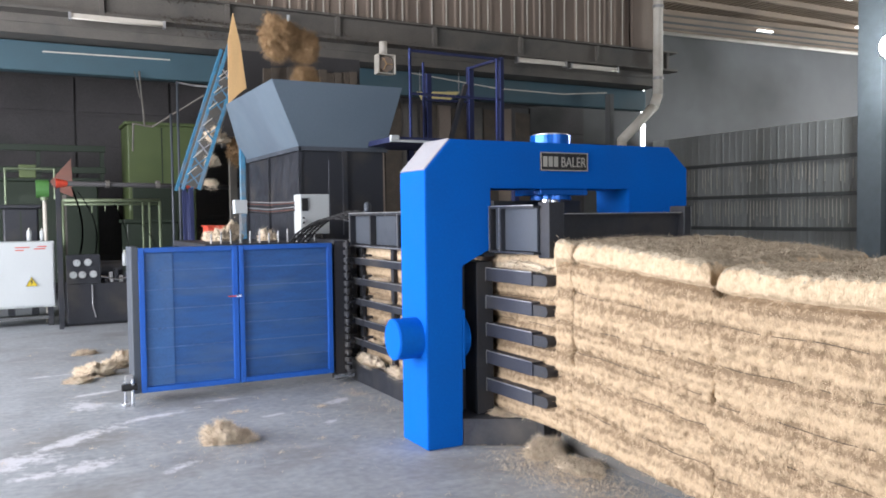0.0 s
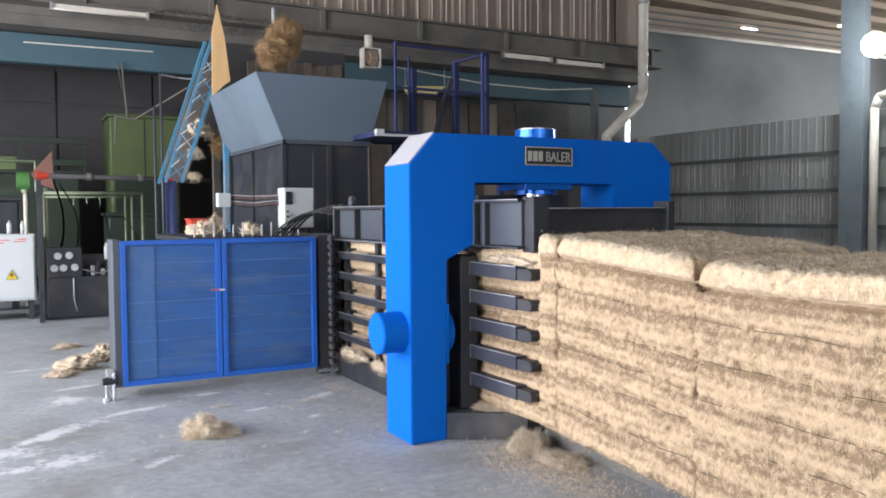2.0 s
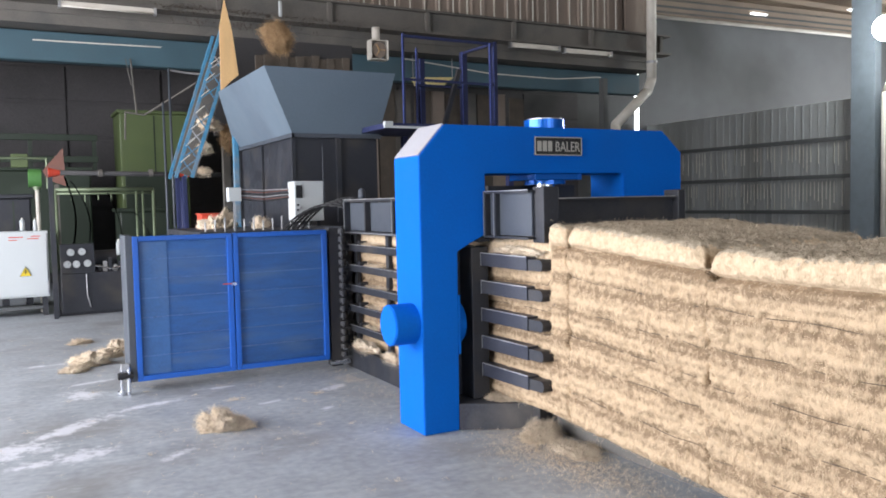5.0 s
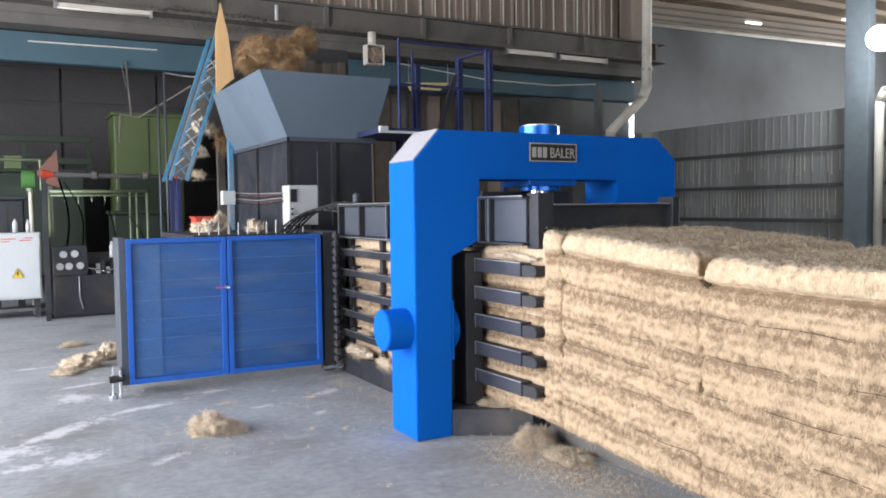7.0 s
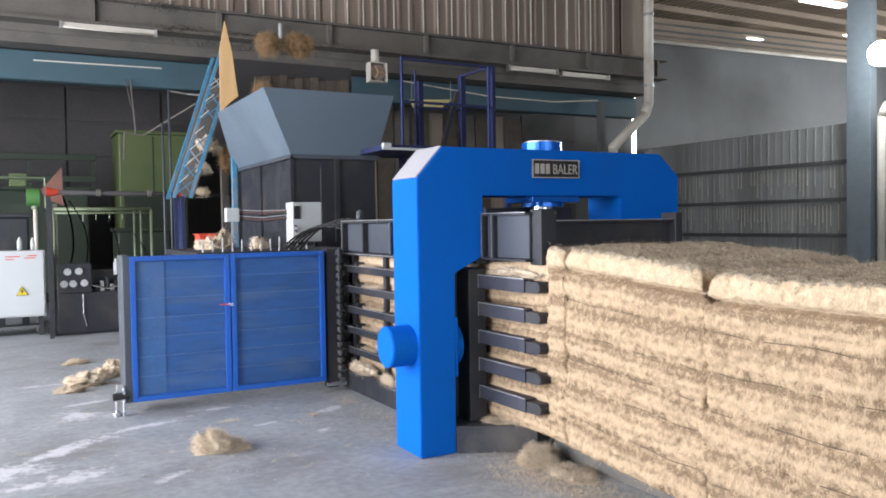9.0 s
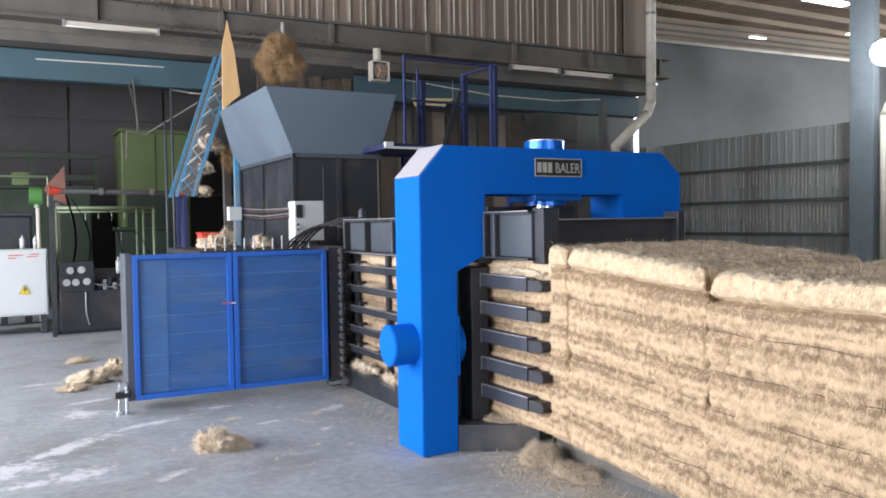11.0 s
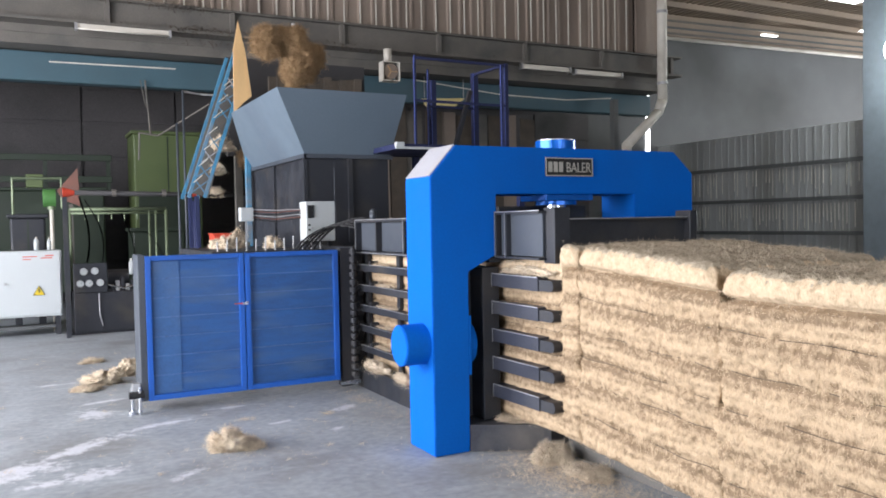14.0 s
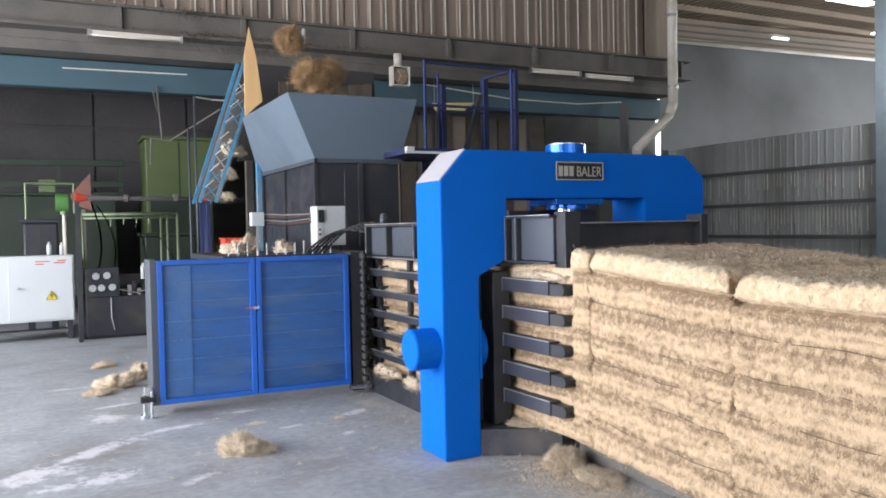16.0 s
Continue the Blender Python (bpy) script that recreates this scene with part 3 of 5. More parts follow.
for q in ((0.66, 0.5), (0.62, 0.52)):
    tube(bm, (q[0], q[1], 1.5), (q[0], q[1], 1.85), 0.016)
part("guide_rod", bm, CHROME, baler, "chrome guide rods", smooth=True)
# nameplate: black with silver border; the maker's mark as plain blocks
plate = part("nameplate", box(B(), 0.905, 1.315, -0.012, 0.0, 1.862, 1.992, 0.003), INK, baler, "black nameplate with silver lettering")
bm = B()
for x0, x1, z0, z1 in ((0.905, 1.315, 1.985, 1.992), (0.905, 1.315, 1.862, 1.869), (0.905, 0.911, 1.869, 1.985), (1.309, 1.315, 1.869, 1.985)):
    box(bm, x0, x1, -0.016, -0.010, z0, z1)
part("border", bm, SILVER, plate, "silver border")
bm = B()
for i in range(3):
    x0 = 0.926 + i * 0.046
    box(bm, x0, x0 + 0.034, -0.016, -0.011, 1.89, 1.962)
part("maker_mark", bm, SILVER, plate, "plain silver blocks")
cu = bpy.data.curves.new("lettering", "FONT")
cu.body, cu.size, cu.extrude, cu.align_x, cu.align_y = "BALER", 0.102, 0.002, "LEFT", "BOTTOM_BASELINE"
tmp = new("lettering_curve", cu)
me = bpy.data.meshes.new_from_object(tmp.evaluated_get(bpy.context.evaluated_depsgraph_get()))
bpy.data.objects.remove(tmp)
wide = max(v.co.x for v in me.vertices)
for v in me.vertices:
    v.co = Vector((1.078 + v.co.x * 0.222 / wide, -0.013 - v.co.z, 1.89 + v.co.y))
me.materials.append(SILVER)
letters = new("lettering", me)
letters.parent = plate
# side ram through the left leg
bm = B()
tube(bm, (-0.17, 0.16, 0.735), (0.0, 0.16, 0.735), 0.137, 40)
part("side_ram", bm, BLUE, baler)
bm = B()
tube(bm, (-0.176, 0.16, 0.735), (-0.169, 0.16, 0.735), 0.128, 40)
part("ram_end_plate", bm, BLUE, baler)
bm = B()
tube(bm, (0.265, 0.16, 0.72), (0.34, 0.16, 0.72), 0.15, 32)
box(bm, 0.268, 0.29, 0.0, 0.32, 0.52, 0.92, 0.004)
part("ram_sleeve", bm, BLUE, baler)

# chamber
X0, X1 = 0.45, 1.85
for xa, xb in ((X0, X0 + 0.1), (X1 - 0.1, X1)):
    bm = B()
    prism(bm, [(2.6, 0.0), (2.6, 0.19), (0.1, 0.19), (0.1, 0.0)], "x", xa, xb)
    part("base_rail", bm, BLACK, baler)
    bm = B()
    box(bm, xa, xb, 2.6, 7.2, 0.0, 1.33, 0.008)
    part("chamber_side", bm, BLACK, baler)
bm = B()
box(bm, X0 + 0.27, X1 - 0.1, -0.2, 7.2, 0.10, 0.195)
part("chamber_floor", bm, BLACK, baler)
bm = B()
prism(bm, [(-0.38, 0.20), (-3.1, 0.055), (-3.1, 0.0), (-0.38, 0.0)], "x", 0.8, 1.7)
part("bale_slide", bm, RUSTY, baler, "dusty steel bale slide")
RZ = (1.105, 0.915, 0.725, 0.535, 0.345)
for z in RZ:
    bm = B()
    box(bm, 0.455, 0.56, 0.05, 2.47, z, z + 0.062, 0.006)
    part("side_rail", bm, BLACK, baler)
    bm = B()
    bar(bm, (0.515, 0.03, z + 0.045), (0.540, -0.485, z + 0.04), 0.085, 0.085)
    part("rail_arm", bm, ARM, baler, "dark navy rail arm", smooth=False)
    bm = B()
    bar(bm, (0.548, -0.48, z + 0.035), (0.556, -0.605, z + 0.035), 0.085, 0.07)
    tube(bm, (0.512, -0.60, z + 0.035), (0.596, -0.60, z + 0.035), 0.036, 16)
    part("rail_shoe", bm, BLACK, baler)
    # pale metal strips draw the highlights along the arm edges
    part("edge_glint", bar(B(), (0.472, 0.032, z + 0.0), (0.472, 0.032, z + 0.088), 0.008, 0.008), DULL, baler)
    part("edge_glint", bar(B(), (0.472, 0.032, z + 0.09), (0.497, -0.485, z + 0.085), 0.006, 0.006), DULL, baler)
    bm = B()
    box(bm, 1.74, 1.85, -0.5, 2.47, z, z + 0.062, 0.006)
    part("side_rail", bm, BLACK, baler)
    part("edge_glint", bar(B(), (0.453, 0.45, z + 0.063), (0.453, 2.46, z + 0.063), 0.005, 0.005), DULL, baler)
    part("edge_glint", bar(B(), (0.453, 2.472, z - 0.03), (0.453, 2.472, z + 0.085), 0.007, 0.007), DULL, baler)
    part("rail_bracket", box(B(), 0.46, 0.54, 2.18, 2.22, z + 0.062, z + 0.10, 0.004), BLACK, baler)
    bm = B()
    tube(bm, (0.44, 2.4, z + 0.03), (0.40, 2.4, z + 0.03), 0.022, 10)
    bar(bm, (0.47, 2.46, z - 0.04), (0.47, 2.46, z + 0.09), 0.05, 0.03)
    part("hinge_lug", bm, BLACK, baler)
for yy in (2.44, 1.72, 0.9):
    bm = B()
    box(bm, 0.53, 0.57, yy - 0.03, yy + 0.03, 0.15, 1.3, 0.004)
    part("upright", bm, BLACK, baler)
# upper side panels with stiffeners
for ya, yb in ((2.5, 2.02), (2.0, 1.42), (1.40, 0.40)):
    bm = B()
    box(bm, 0.505, 0.52, yb, ya, 1.3, 1.56)
    part("side_panel", bm, GREY_STEEL, baler, "grey steel side panel")
for yy in (2.5, 2.01, 1.41, 0.05):
    bm = B()
    box(bm, 0.45, 0.53, yy - 0.012, yy + 0.012, 1.28, 1.57)
    part("stiffener", bm, BLACK, baler)
bm = B()
box(bm, 0.45, 0.54, 0.02, 2.53, 1.565, 1.585)
box(bm, 0.45, 0.54, 0.02, 2.53, 1.27, 1.295)
part("flange", bm, BLACK, baler)
bm = B()
box(bm, 0.52, 0.535, -0.52, -0.03, 1.32, 1.595)
part("side_panel", bm, GREY_STEEL, baler, "grey steel side panel")
bm = B()
box(bm, 0.485, 0.54, -0.53, 0.0, 1.595, 1.61)
box(bm, 0.485, 0.54, -0.53, 0.0, 1.30, 1.315)
box(bm, 0.485, 0.535, -0.15, -0.13, 1.31, 1.60)
box(bm, 0.485, 0.535, -0.02, 0.0, 1.31, 1.60)
part("panel_frame", bm, BLACK, baler)
bm = B()
box(bm, 0.54, 0.66, -0.62, -0.50, 1.28, 1.63, 0.006)
part("corner_post", bm, BLACK, baler)
bm = B()
box(bm, 0.66, 1.66, -0.56, -0.53, 1.36, 1.545)
box(bm, 0.66, 1.66, -0.60, -0.50, 1.542, 1.555)
part("front_plate", bm, BLACK, baler, "black front plate")
bm = B()
box(bm, 1.66, 1.725, -0.62, -0.48, 1.2, 1.60, 0.006)
part("corner_post", bm, BLACK, baler)
bm = B()
box(bm, 0.56, 1.8, -0.5, 2.5, 1.50, 1.545)
part("chamber_lid", bm, BLACK, baler)
bm = B()
for i in range(6):
    box(bm, 0.8, 1.6, 0.45 + i * 0.32, 0.49 + i * 0.32, 1.545, 1.66)
part("lid_rib", bm, BLACK, baler)
# thin pale strips added as highlights on the panel edges
for a, b in (((0.448, 2.513, 1.29), (0.448, 2.513, 1.57)), ((0.448, 1.422, 1.29), (0.448, 1.422, 1.57)), ((0.483, 0.0, 1.31), (0.483, 0.0, 1.605)), ((0.483, -0.13, 1.31), (0.483, -0.13, 1.6)), ((0.483, -0.53, 1.612), (0.483, 0.0, 1.612)), ((0.446, 0.45, 1.588), (0.446, 2.52, 1.588)), ((0.665, -0.604, 1.556), (1.65, -0.604, 1.556)), ((0.446, 0.45, 1.282), (0.446, 2.52, 1.282))):
    part("edge_glint", bar(B(), a, b, 0.006, 0.006), DULL, baler)
# black plate between leg and chamber
bm = B()
box(bm, 0.28, 0.52, 0.20, 0.26, 0.19, 1.24, 0.004)
part("inner_plate", bm, BLACK, baler)
bm = B()
box(bm, 0.40, 0.53, 0.03, 0.20, 0.19, 1.235, 0.004)
part("inner_web", bm, BLACK, baler)
# low base box and its foot
bm = B()
prism(bm, [(0.268, 0.0), (0.69, -0.255), (0.72, 0.3), (0.268, 0.3)], "z", 0.0, 0.18)
part("base_box", bm, BASEBOX, baler, "dark grey steel base box")
bm = B()
box(bm, 0.69, 0.80, -0.335, -0.245, 0.0, 0.205, 0.005)
part("base_foot", bm, BLACK, baler)

# feed chute and hopper
bm = B()
box(bm, 0.46, 1.46, 4.0, 6.5, 1.30, 2.33)
part("feed_chute", bm, BLACK, baler, "black steel feed chute")
for yy in (3.985, 5.2, 6.4):
    part("chute_rib", box(B(), 0.43, 0.47, yy, yy + 0.05, 1.3, 2.32), BLACK, baler)
part("chute_rib", box(B(), 0.95, 1.0, 3.96, 4.02, 1.35, 2.3), BLACK, baler)


def hopper_ring(bm, low, high, t):
    """Four sloping plates between two rectangles (x0, x1, y0, y1, z), with thickness t."""
    def ring(r, g):
        x0, x1, y0, y1, z = r
        return [bm.verts.new(p) for p in ((x0 - g, y0 - g, z), (x1 + g, y0 - g, z), (x1 + g, y1 + g, z), (x0 - g, y1 + g, z))]
    a, b, c, d = ring(low, 0), ring(high, 0), ring(high, -t), ring(low, -t)
    for i in range(4):
        j = (i + 1) % 4
        for p, q in ((a, b), (b, c), (c, d), (d, a)):
            bm.faces.new((p[i], p[j], q[j], q[i]))
    bmesh.ops.recalc_face_normals(bm, faces=bm.faces)


bm = B()
hopper_ring(bm, (0.45, 1.47, 3.98, 6.53, 2.32), (0.05, 1.56, 3.65, 5.75, 3.01), 0.012)
part("hopper", bm, HOPPER, baler, "slate grey flared steel hopper")
bm = B()
box(bm, 0.43, 1.50, 3.95, 3.985, 2.30, 2.345)
box(bm, 0.42, 0.455, 3.95, 6.55, 2.30, 2.345)
part("hopper_flange", bm, GREY_STEEL, baler)
# control box and junction box
ctl = part("control_box", box(B(), 0.19, 0.50, 3.2, 3.42, 1.385, 1.79, 0.008), WHITE, baler, "white control box with screen and buttons")
part("screen", box(B(), 0.205, 0.27, 3.188, 3.199, 1.62, 1.75), INK, ctl, "small black screen")
for i, (xx, zz, mm) in enumerate(((0.22, 1.55, INK), (0.22, 1.50, INK), (0.25, 1.52, DULL), (0.22, 1.44, INK), (0.25, 1.44, RED), (0.42, 1.53, DULL))):
    part("button", tube(B(), (xx, 3.2, zz), (xx, 3.185, zz), 0.011, 12), mm, ctl)
part("bracket", box(B(), 0.44, 0.50, 3.42, 3.99, 1.42, 1.46), BLACK, baler)
part("box_post", box(B(), 0.455, 0.495, 3.3, 3.34, 1.3, 1.4), BLACK, baler)
jb = part("junction_box", box(B(), -0.40, -0.27, 3.5, 3.6, 1.60, 1.74, 0.006), WHITE, baler, "small white junction box")
part("conduit_post", box(B(), -0.345, -0.325, 3.54, 3.56, 0.0, 1.6), DULL, jb)
for i in range(6):
    z = 1.72 - 0.02 * i
    part("cable", pipe_run(B(), [(-0.27, 3.55, z), (-0.05, 3.47, z - 0.012 - 0.003 * i), (0.19, 3.38, z + 0.01 * (i % 2) - 0.004)], 0.0055, 6), (DULL, RUSTRED, INK)[i % 3], jb, "thin slack cable")
for i in range(5):
    c = []
    for k in range(9):
        u = k / 8
        c.append((0.08 + 0.05 * i + 0.40 * u, 3.25 - 0.72 * u, 1.31 + (0.20 + 0.018 * i) * math.sin(0.5 * math.pi * u) ** 0.8 + 0.06 * math.sin(math.pi * u)))
    part("hose", pipe_run(B(), c, 0.011, 8), RUBBER, baler, "black hydraulic hose", smooth=True)
bm = B()
pipe_run(bm, [(0.78, 3.97, 2.2), (0.77, 3.95, 1.85), (0.79, 3.96, 1.55)], 0.004, 6)
part("hanging_wire", bm, GREY_STEEL, baler)
for xx in (0.6, 1.05):
    bm = B()
    tube(bm, (xx, 2.42, 1.585), (xx, 2.42, 1.66), 0.035, 12)
    bmesh.ops.create_icosphere(bm, subdivisions=2, radius=0.035, matrix=Matrix.Translation((xx, 2.42, 1.66)))
    part("breather_cap", bm, GREY_STEEL, baler, smooth=True)
# wire-guide deck behind the gate
bm = B()
box(bm, -0.72, 0.44, 3.4, 5.2, 1.24, 1.30, 0.004)
part("deck", bm, BLACK, baler)
for i in range(12):
    xx = -0.66 + i * 0.097
    bm = B()
    tube(bm, (xx, 3.42, 1.30), (xx, 3.42, 1.40 + 0.02 * (i % 3)), 0.008, 8)
    part("needle_guide", bm, DULL, baler)
for xx in (-0.65, 0.35):
    part("deck_leg", box(B(), xx, xx + 0.06, 3.5, 3.56, 0, 1.24), BLACK, baler)
    part("deck_leg", box(B(), xx, xx + 0.06, 5.1, 5.16, 0, 1.24), BLACK, baler)
# side hydraulic frame of the far press end
bm = B()
box(bm, 0.5, 1.8, 7.2, 9.0, 0.0, 1.2, 0.02)
part("press_ram_housing", bm, BLACK, baler)

# ---- service platform ----
plat = thing("service_platform", "blue steel service platform with railings beside the hopper", "platform", (2.0, 3.5, 0))
bm = B()
box(bm, 1.26, 3.0, 3.3, 4.3, 2.36, 2.42, 0.004)
part("deck", bm, NAVY, plat)
bm = B()
box(bm, 1.24, 2.2, 3.27, 3.295, 2.36, 2.385)
box(bm, 1.24, 1.33, 3.25, 3.31, 2.385, 2.43)
# white enamel stands in for the bright reflection on the strip
part("edge_strip", bm, WHITE, plat, "edge strip, white for a bright metal reflection")
for xx, yy, zt, w in ((1.557, 3.45, 3.430, 0.028), (2.124, 4.25, 3.451, 0.026), (2.197, 4.29, 3.331, 0.070), (2.779, 4.25, 3.447, 0.075), (2.693, 3.45, 3.404, 0.030), (2.774, 3.49, 3.431, 0.050)):
    part("post", box(B(), xx, xx + w, yy, yy + w, 2.42, zt, 0.004), NAVY, plat)
    # highlight on the post's left edge, added as a paler strip
    part("edge_glint", bar(B(), (xx, yy - 0.002, 2.43), (xx, yy - 0.002, zt - 0.01), 0.007, 0.006), GLINTBLUE, plat)
part("rail", bar(B(), (1.571, 3.465, 3.400), (2.794, 3.500, 3.401), 0.028, 0.028), NAVY, plat)
part("rail", bar(B(), (2.799, 4.270, 3.427), (2.708, 3.470, 3.384), 0.028, 0.028), NAVY, plat)
part("rail", bar(B(), (1.571, 3.465, 2.925), (2.794, 3.500, 2.925), 0.028, 0.028), NAVY, plat)
part("rail", bar(B(), (2.124, 4.270, 2.997), (2.799, 4.270, 2.997), 0.028, 0.028), NAVY, plat)
for xx, yy in ((1.9, 3.4), (2.9, 3.4), (1.9, 4.2), (2.9, 4.2)):
    part("leg", box(B(), xx, xx + 0.07, yy, yy + 0.07, 0, 2.36), NAVY, plat)
part("brace", bar(B(), (2.349, 4.0, 2.42), (2.587, 4.0, 3.168), 0.05, 0.05), BLACK, plat)

# ---- gate ----
gate = thing("guard_gate", "blue double-leaf guard gate standing open on a castor", "gate", (-0.6, 2.42, 0))
GY = 2.40
# paler blue puts the light caught by the ribs into their colour
RIB_BLUE = mat("lit_rib_paint", (0.06, 0.13, 0.32), 0.5, vary=0.5, bump=0.1, dirt=(0.16, 0.2, 0.3))


def gate_leaf(xa, xb):
    leaf = part("leaf_frame", leaf_frame(xa, xb), GATE_BLUE, gate)
    n = 7
    h = (1.285 - 0.14) / n
    for i in range(n):
        z0 = 0.14 + i * h
        bm = B()
        box(bm, xa + 0.03, xb - 0.03, GY + 0.012, GY + 0.03, z0, z0 + h - 0.0005)
        part("slat", bm, SLAT_BLUE, leaf)
        if i:
            part("rib", box(B(), xa + 0.045, xb - 0.045, GY + 0.004, GY + 0.013, z0 - 0.004, z0 + 0.004), RIB_BLUE, leaf)


def leaf_frame(xa, xb):
    bm = B()
    for x0, x1, z0, z1 in ((xa, xa + 0.045, 0.1, 1.315), (xb - 0.045, xb, 0.1, 1.315), (xa + 0.045, xb - 0.045, 0.1, 0.145), (xa + 0.045, xb - 0.045, 1.275, 1.315)):
        box(bm, x0, x1, GY - 0.02, GY + 0.04, z0, z1, 0.004)
    return bm


gate_leaf(-1.475, -0.652)
part("patch_plate", box(B(), -1.42, -1.20, GY + 0.006, GY + 0.012, 0.15, 1.27), PATCH_BLUE, gate, "paler blue patch plate")
gate_leaf(-0.644, 0.222)
part("latch", box(B(), -0.675, -0.625, GY - 0.04, GY - 0.02, 0.86, 0.885, 0.003), CHROME, gate, "small bright latch")
part("latch_cord", box(B(), -0.745, -0.672, GY - 0.03, GY - 0.024, 0.868, 0.878), RED, gate)
part("end_plate", box(B(), -1.53, -1.475, GY - 0.01, GY + 0.34, 0.1, 1.325, 0.004), GREY_STEEL, gate, "grey steel end plate")
part("back_frame", box(B(), -1.47, 0.235, GY + 0.05, GY + 0.10, 0.10, 1.31, 0.004), BLACK, gate)
part("hinge_post", box(B(), 0.25, 0.36, GY, GY + 0.12, 0.03, 1.33, 0.004), BLACK, gate)
for i in range(17):
    z = 0.12 + i * 0.072
    part("hinge_knuckle", tube(B(), (0.37, GY - 0.01, z), (0.37, GY - 0.01, z + 0.045), 0.035, 12), BLACK, gate)
castor = part("castor", box(B(), -1.60, -1.54, GY - 0.02, GY + 0.04, 0.20, 0.26, 0.004), DULL, gate, "bright castor jack")
bm = B()
tube(bm, (-1.60, GY + 0.01, 0.03), (-1.60, GY + 0.01, 0.22), 0.012)
tube(bm, (-1.545, GY - 0.02, 0.0), (-1.545, GY - 0.02, 0.23), 0.014)
tube(bm, (-1.60, GY + 0.01, 0.0), (-1.60, GY + 0.01, 0.03), 0.035)
part("jack_screw", bm, CHROME, castor)
bm = B()
tube(bm, (-1.63, GY - 0.01, 0.16), (-1.51, GY - 0.01, 0.16), 0.03, 16)
part("castor_wheel", bm, RUBBER, castor)
part("stay_pin", box(B(), 0.23, 0.42, GY - 0.03, GY, 0.05, 0.08), CHROME, gate)


# ---- bales ----
def ease(a, b, x):
    u = max(0.0, min(1.0, (x - a) / (b - a)))
    return u * u * (3 - 2 * u)


def bale(y0, y1, x0, x1, tops, seed, label, layers=6, crowd=1.0, exit_y=None):
    """A pressed coir bale from y1 (front) to y0: soft layers, an overhanging pale rim layer, wires and stray fibres.
    tops: height of the top at y1 and y0; exit_y: where a bale swells as it leaves the press."""
    rnd = random.Random(seed)
    long = y0 - y1
    half = Vector(((x1 - x0) / 2, long / 2, 0.6))
    cx, cy = (x0 + x1) / 2, (y0 + y1) / 2
    off = Vector((seed * 5.3, seed * 2.1, 0))
    r, rim = 0.034, 0.128
    rows = [rnd.uniform(0.85, 1.15) for _ in range(layers)]
    cuts = [sum(rows[:i]) / sum(rows) for i in range(layers + 1)]

    def low(y):
        return 0.213 + min(0.0, y + 0.6) * 0.06

    def high(y):
        h = tops[0] + (tops[1] - tops[0]) * (y - y1) / long
        return h if exit_y is None else h - 0.10 * ease(exit_y - 0.03, exit_y + 0.03, y)

    def layer_at(w):
        for i in range(layers):
            if w < cuts[i + 1]:
                return i, (w - cuts[i]) / (cuts[i + 1] - cuts[i])
        return layers - 1, 1.0

    bm = B()
    bmesh.ops.create_cube(bm, size=2.0)
    bmesh.ops.subdivide_edges(bm, edges=bm.edges[:], cuts=95, use_grid_fill=True)
    counts = {}
    for v in bm.verts:
        u = ((v.co.y + 1) / 2) ** crowd
        p = Vector((v.co.x * half.x, (u * 2 - 1) * half.y, v.co.z * half.z))
        q = Vector((max(-half.x + r, min(half.x - r, p.x)), max(-half.y + r, min(half.y - r, p.y)), max(-half.z + r, min(half.z - r, p.z))))
        d = p - q
        if d.length > 1e-9:
            d.normalize()
            p = q + d * r
        y = cy + p.y
        lo, hi = low(y), high(y)
        z = lo + (p.z + half.z) / (2 * half.z) * (hi - lo)
        base = Vector((p.x, p.y, z))
        z += 0.012 * noise.noise(base * 2.5 + off) * (1 - abs(d.z))
        w = (z - lo) / (hi - rim - lo)
        flat = Vector((d.x, d.y, 0))
        amp = 0.030 * noise.noise(base * 4.5 + off) + 0.020 * noise.noise(Vector((p.x * 16, p.y * 16, z * 22)) + off) + 0.012 * noise.noise(base * 42 + off) + 0.008 * noise.noise(base * 90 + off)
        if w > 1.0:
            t = (z - (hi - rim)) / rim
            amp = 0.6 * amp + 0.024 * math.sin(math.pi * min(1.0, max(0.0, 0.12 + 0.80 * t))) - 0.004
            s = layers + t
        else:
            i, f = layer_at(max(0.0, w))
            amp += 0.017 * (abs(math.sin(math.pi * f)) ** 0.5 - 0.65)
            s = i + f
        amp -= 0.040 * math.exp(-((w - 0.992) / 0.012) ** 2)
        if exit_y is not None:
            amp -= 0.035 * ease(exit_y - 0.02, exit_y + 0.02, y) * (abs(d.x) > 0.3)
        z += abs(d.z) * (0.016 * noise.noise(base * 3.2 + off) + 0.014 * noise.noise(base * 14 + off) + 0.008 * noise.noise(base * 40 + off)) * (d.z > 0)
        ends = (min(p.y + half.y, half.y - p.y)) / 0.11
        if ends < 1.0 and z > hi - rim:
            z -= 0.085 * (1 - ends) ** 2 * (z - hi + rim) / rim
            amp -= 0.045 * (1 - ends) ** 2
        v.co = Vector((cx + p.x, y, z)) + flat * amp
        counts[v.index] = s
    bm.normal_update()
    uv = bm.loops.layers.uv.new("layers")
    for f in bm.faces:
        f.smooth = True
        c = f.calc_center_median()
        # upward faces take the coir that is lightened for overhead light
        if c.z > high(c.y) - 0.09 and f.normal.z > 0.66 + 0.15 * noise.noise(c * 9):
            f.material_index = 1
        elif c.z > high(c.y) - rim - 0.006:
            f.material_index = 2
        for lp in f.loops:
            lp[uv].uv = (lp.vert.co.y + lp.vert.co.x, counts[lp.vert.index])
    near = [v for v in bm.verts if v.normal.x < -0.15 or v.normal.z > 0.3]
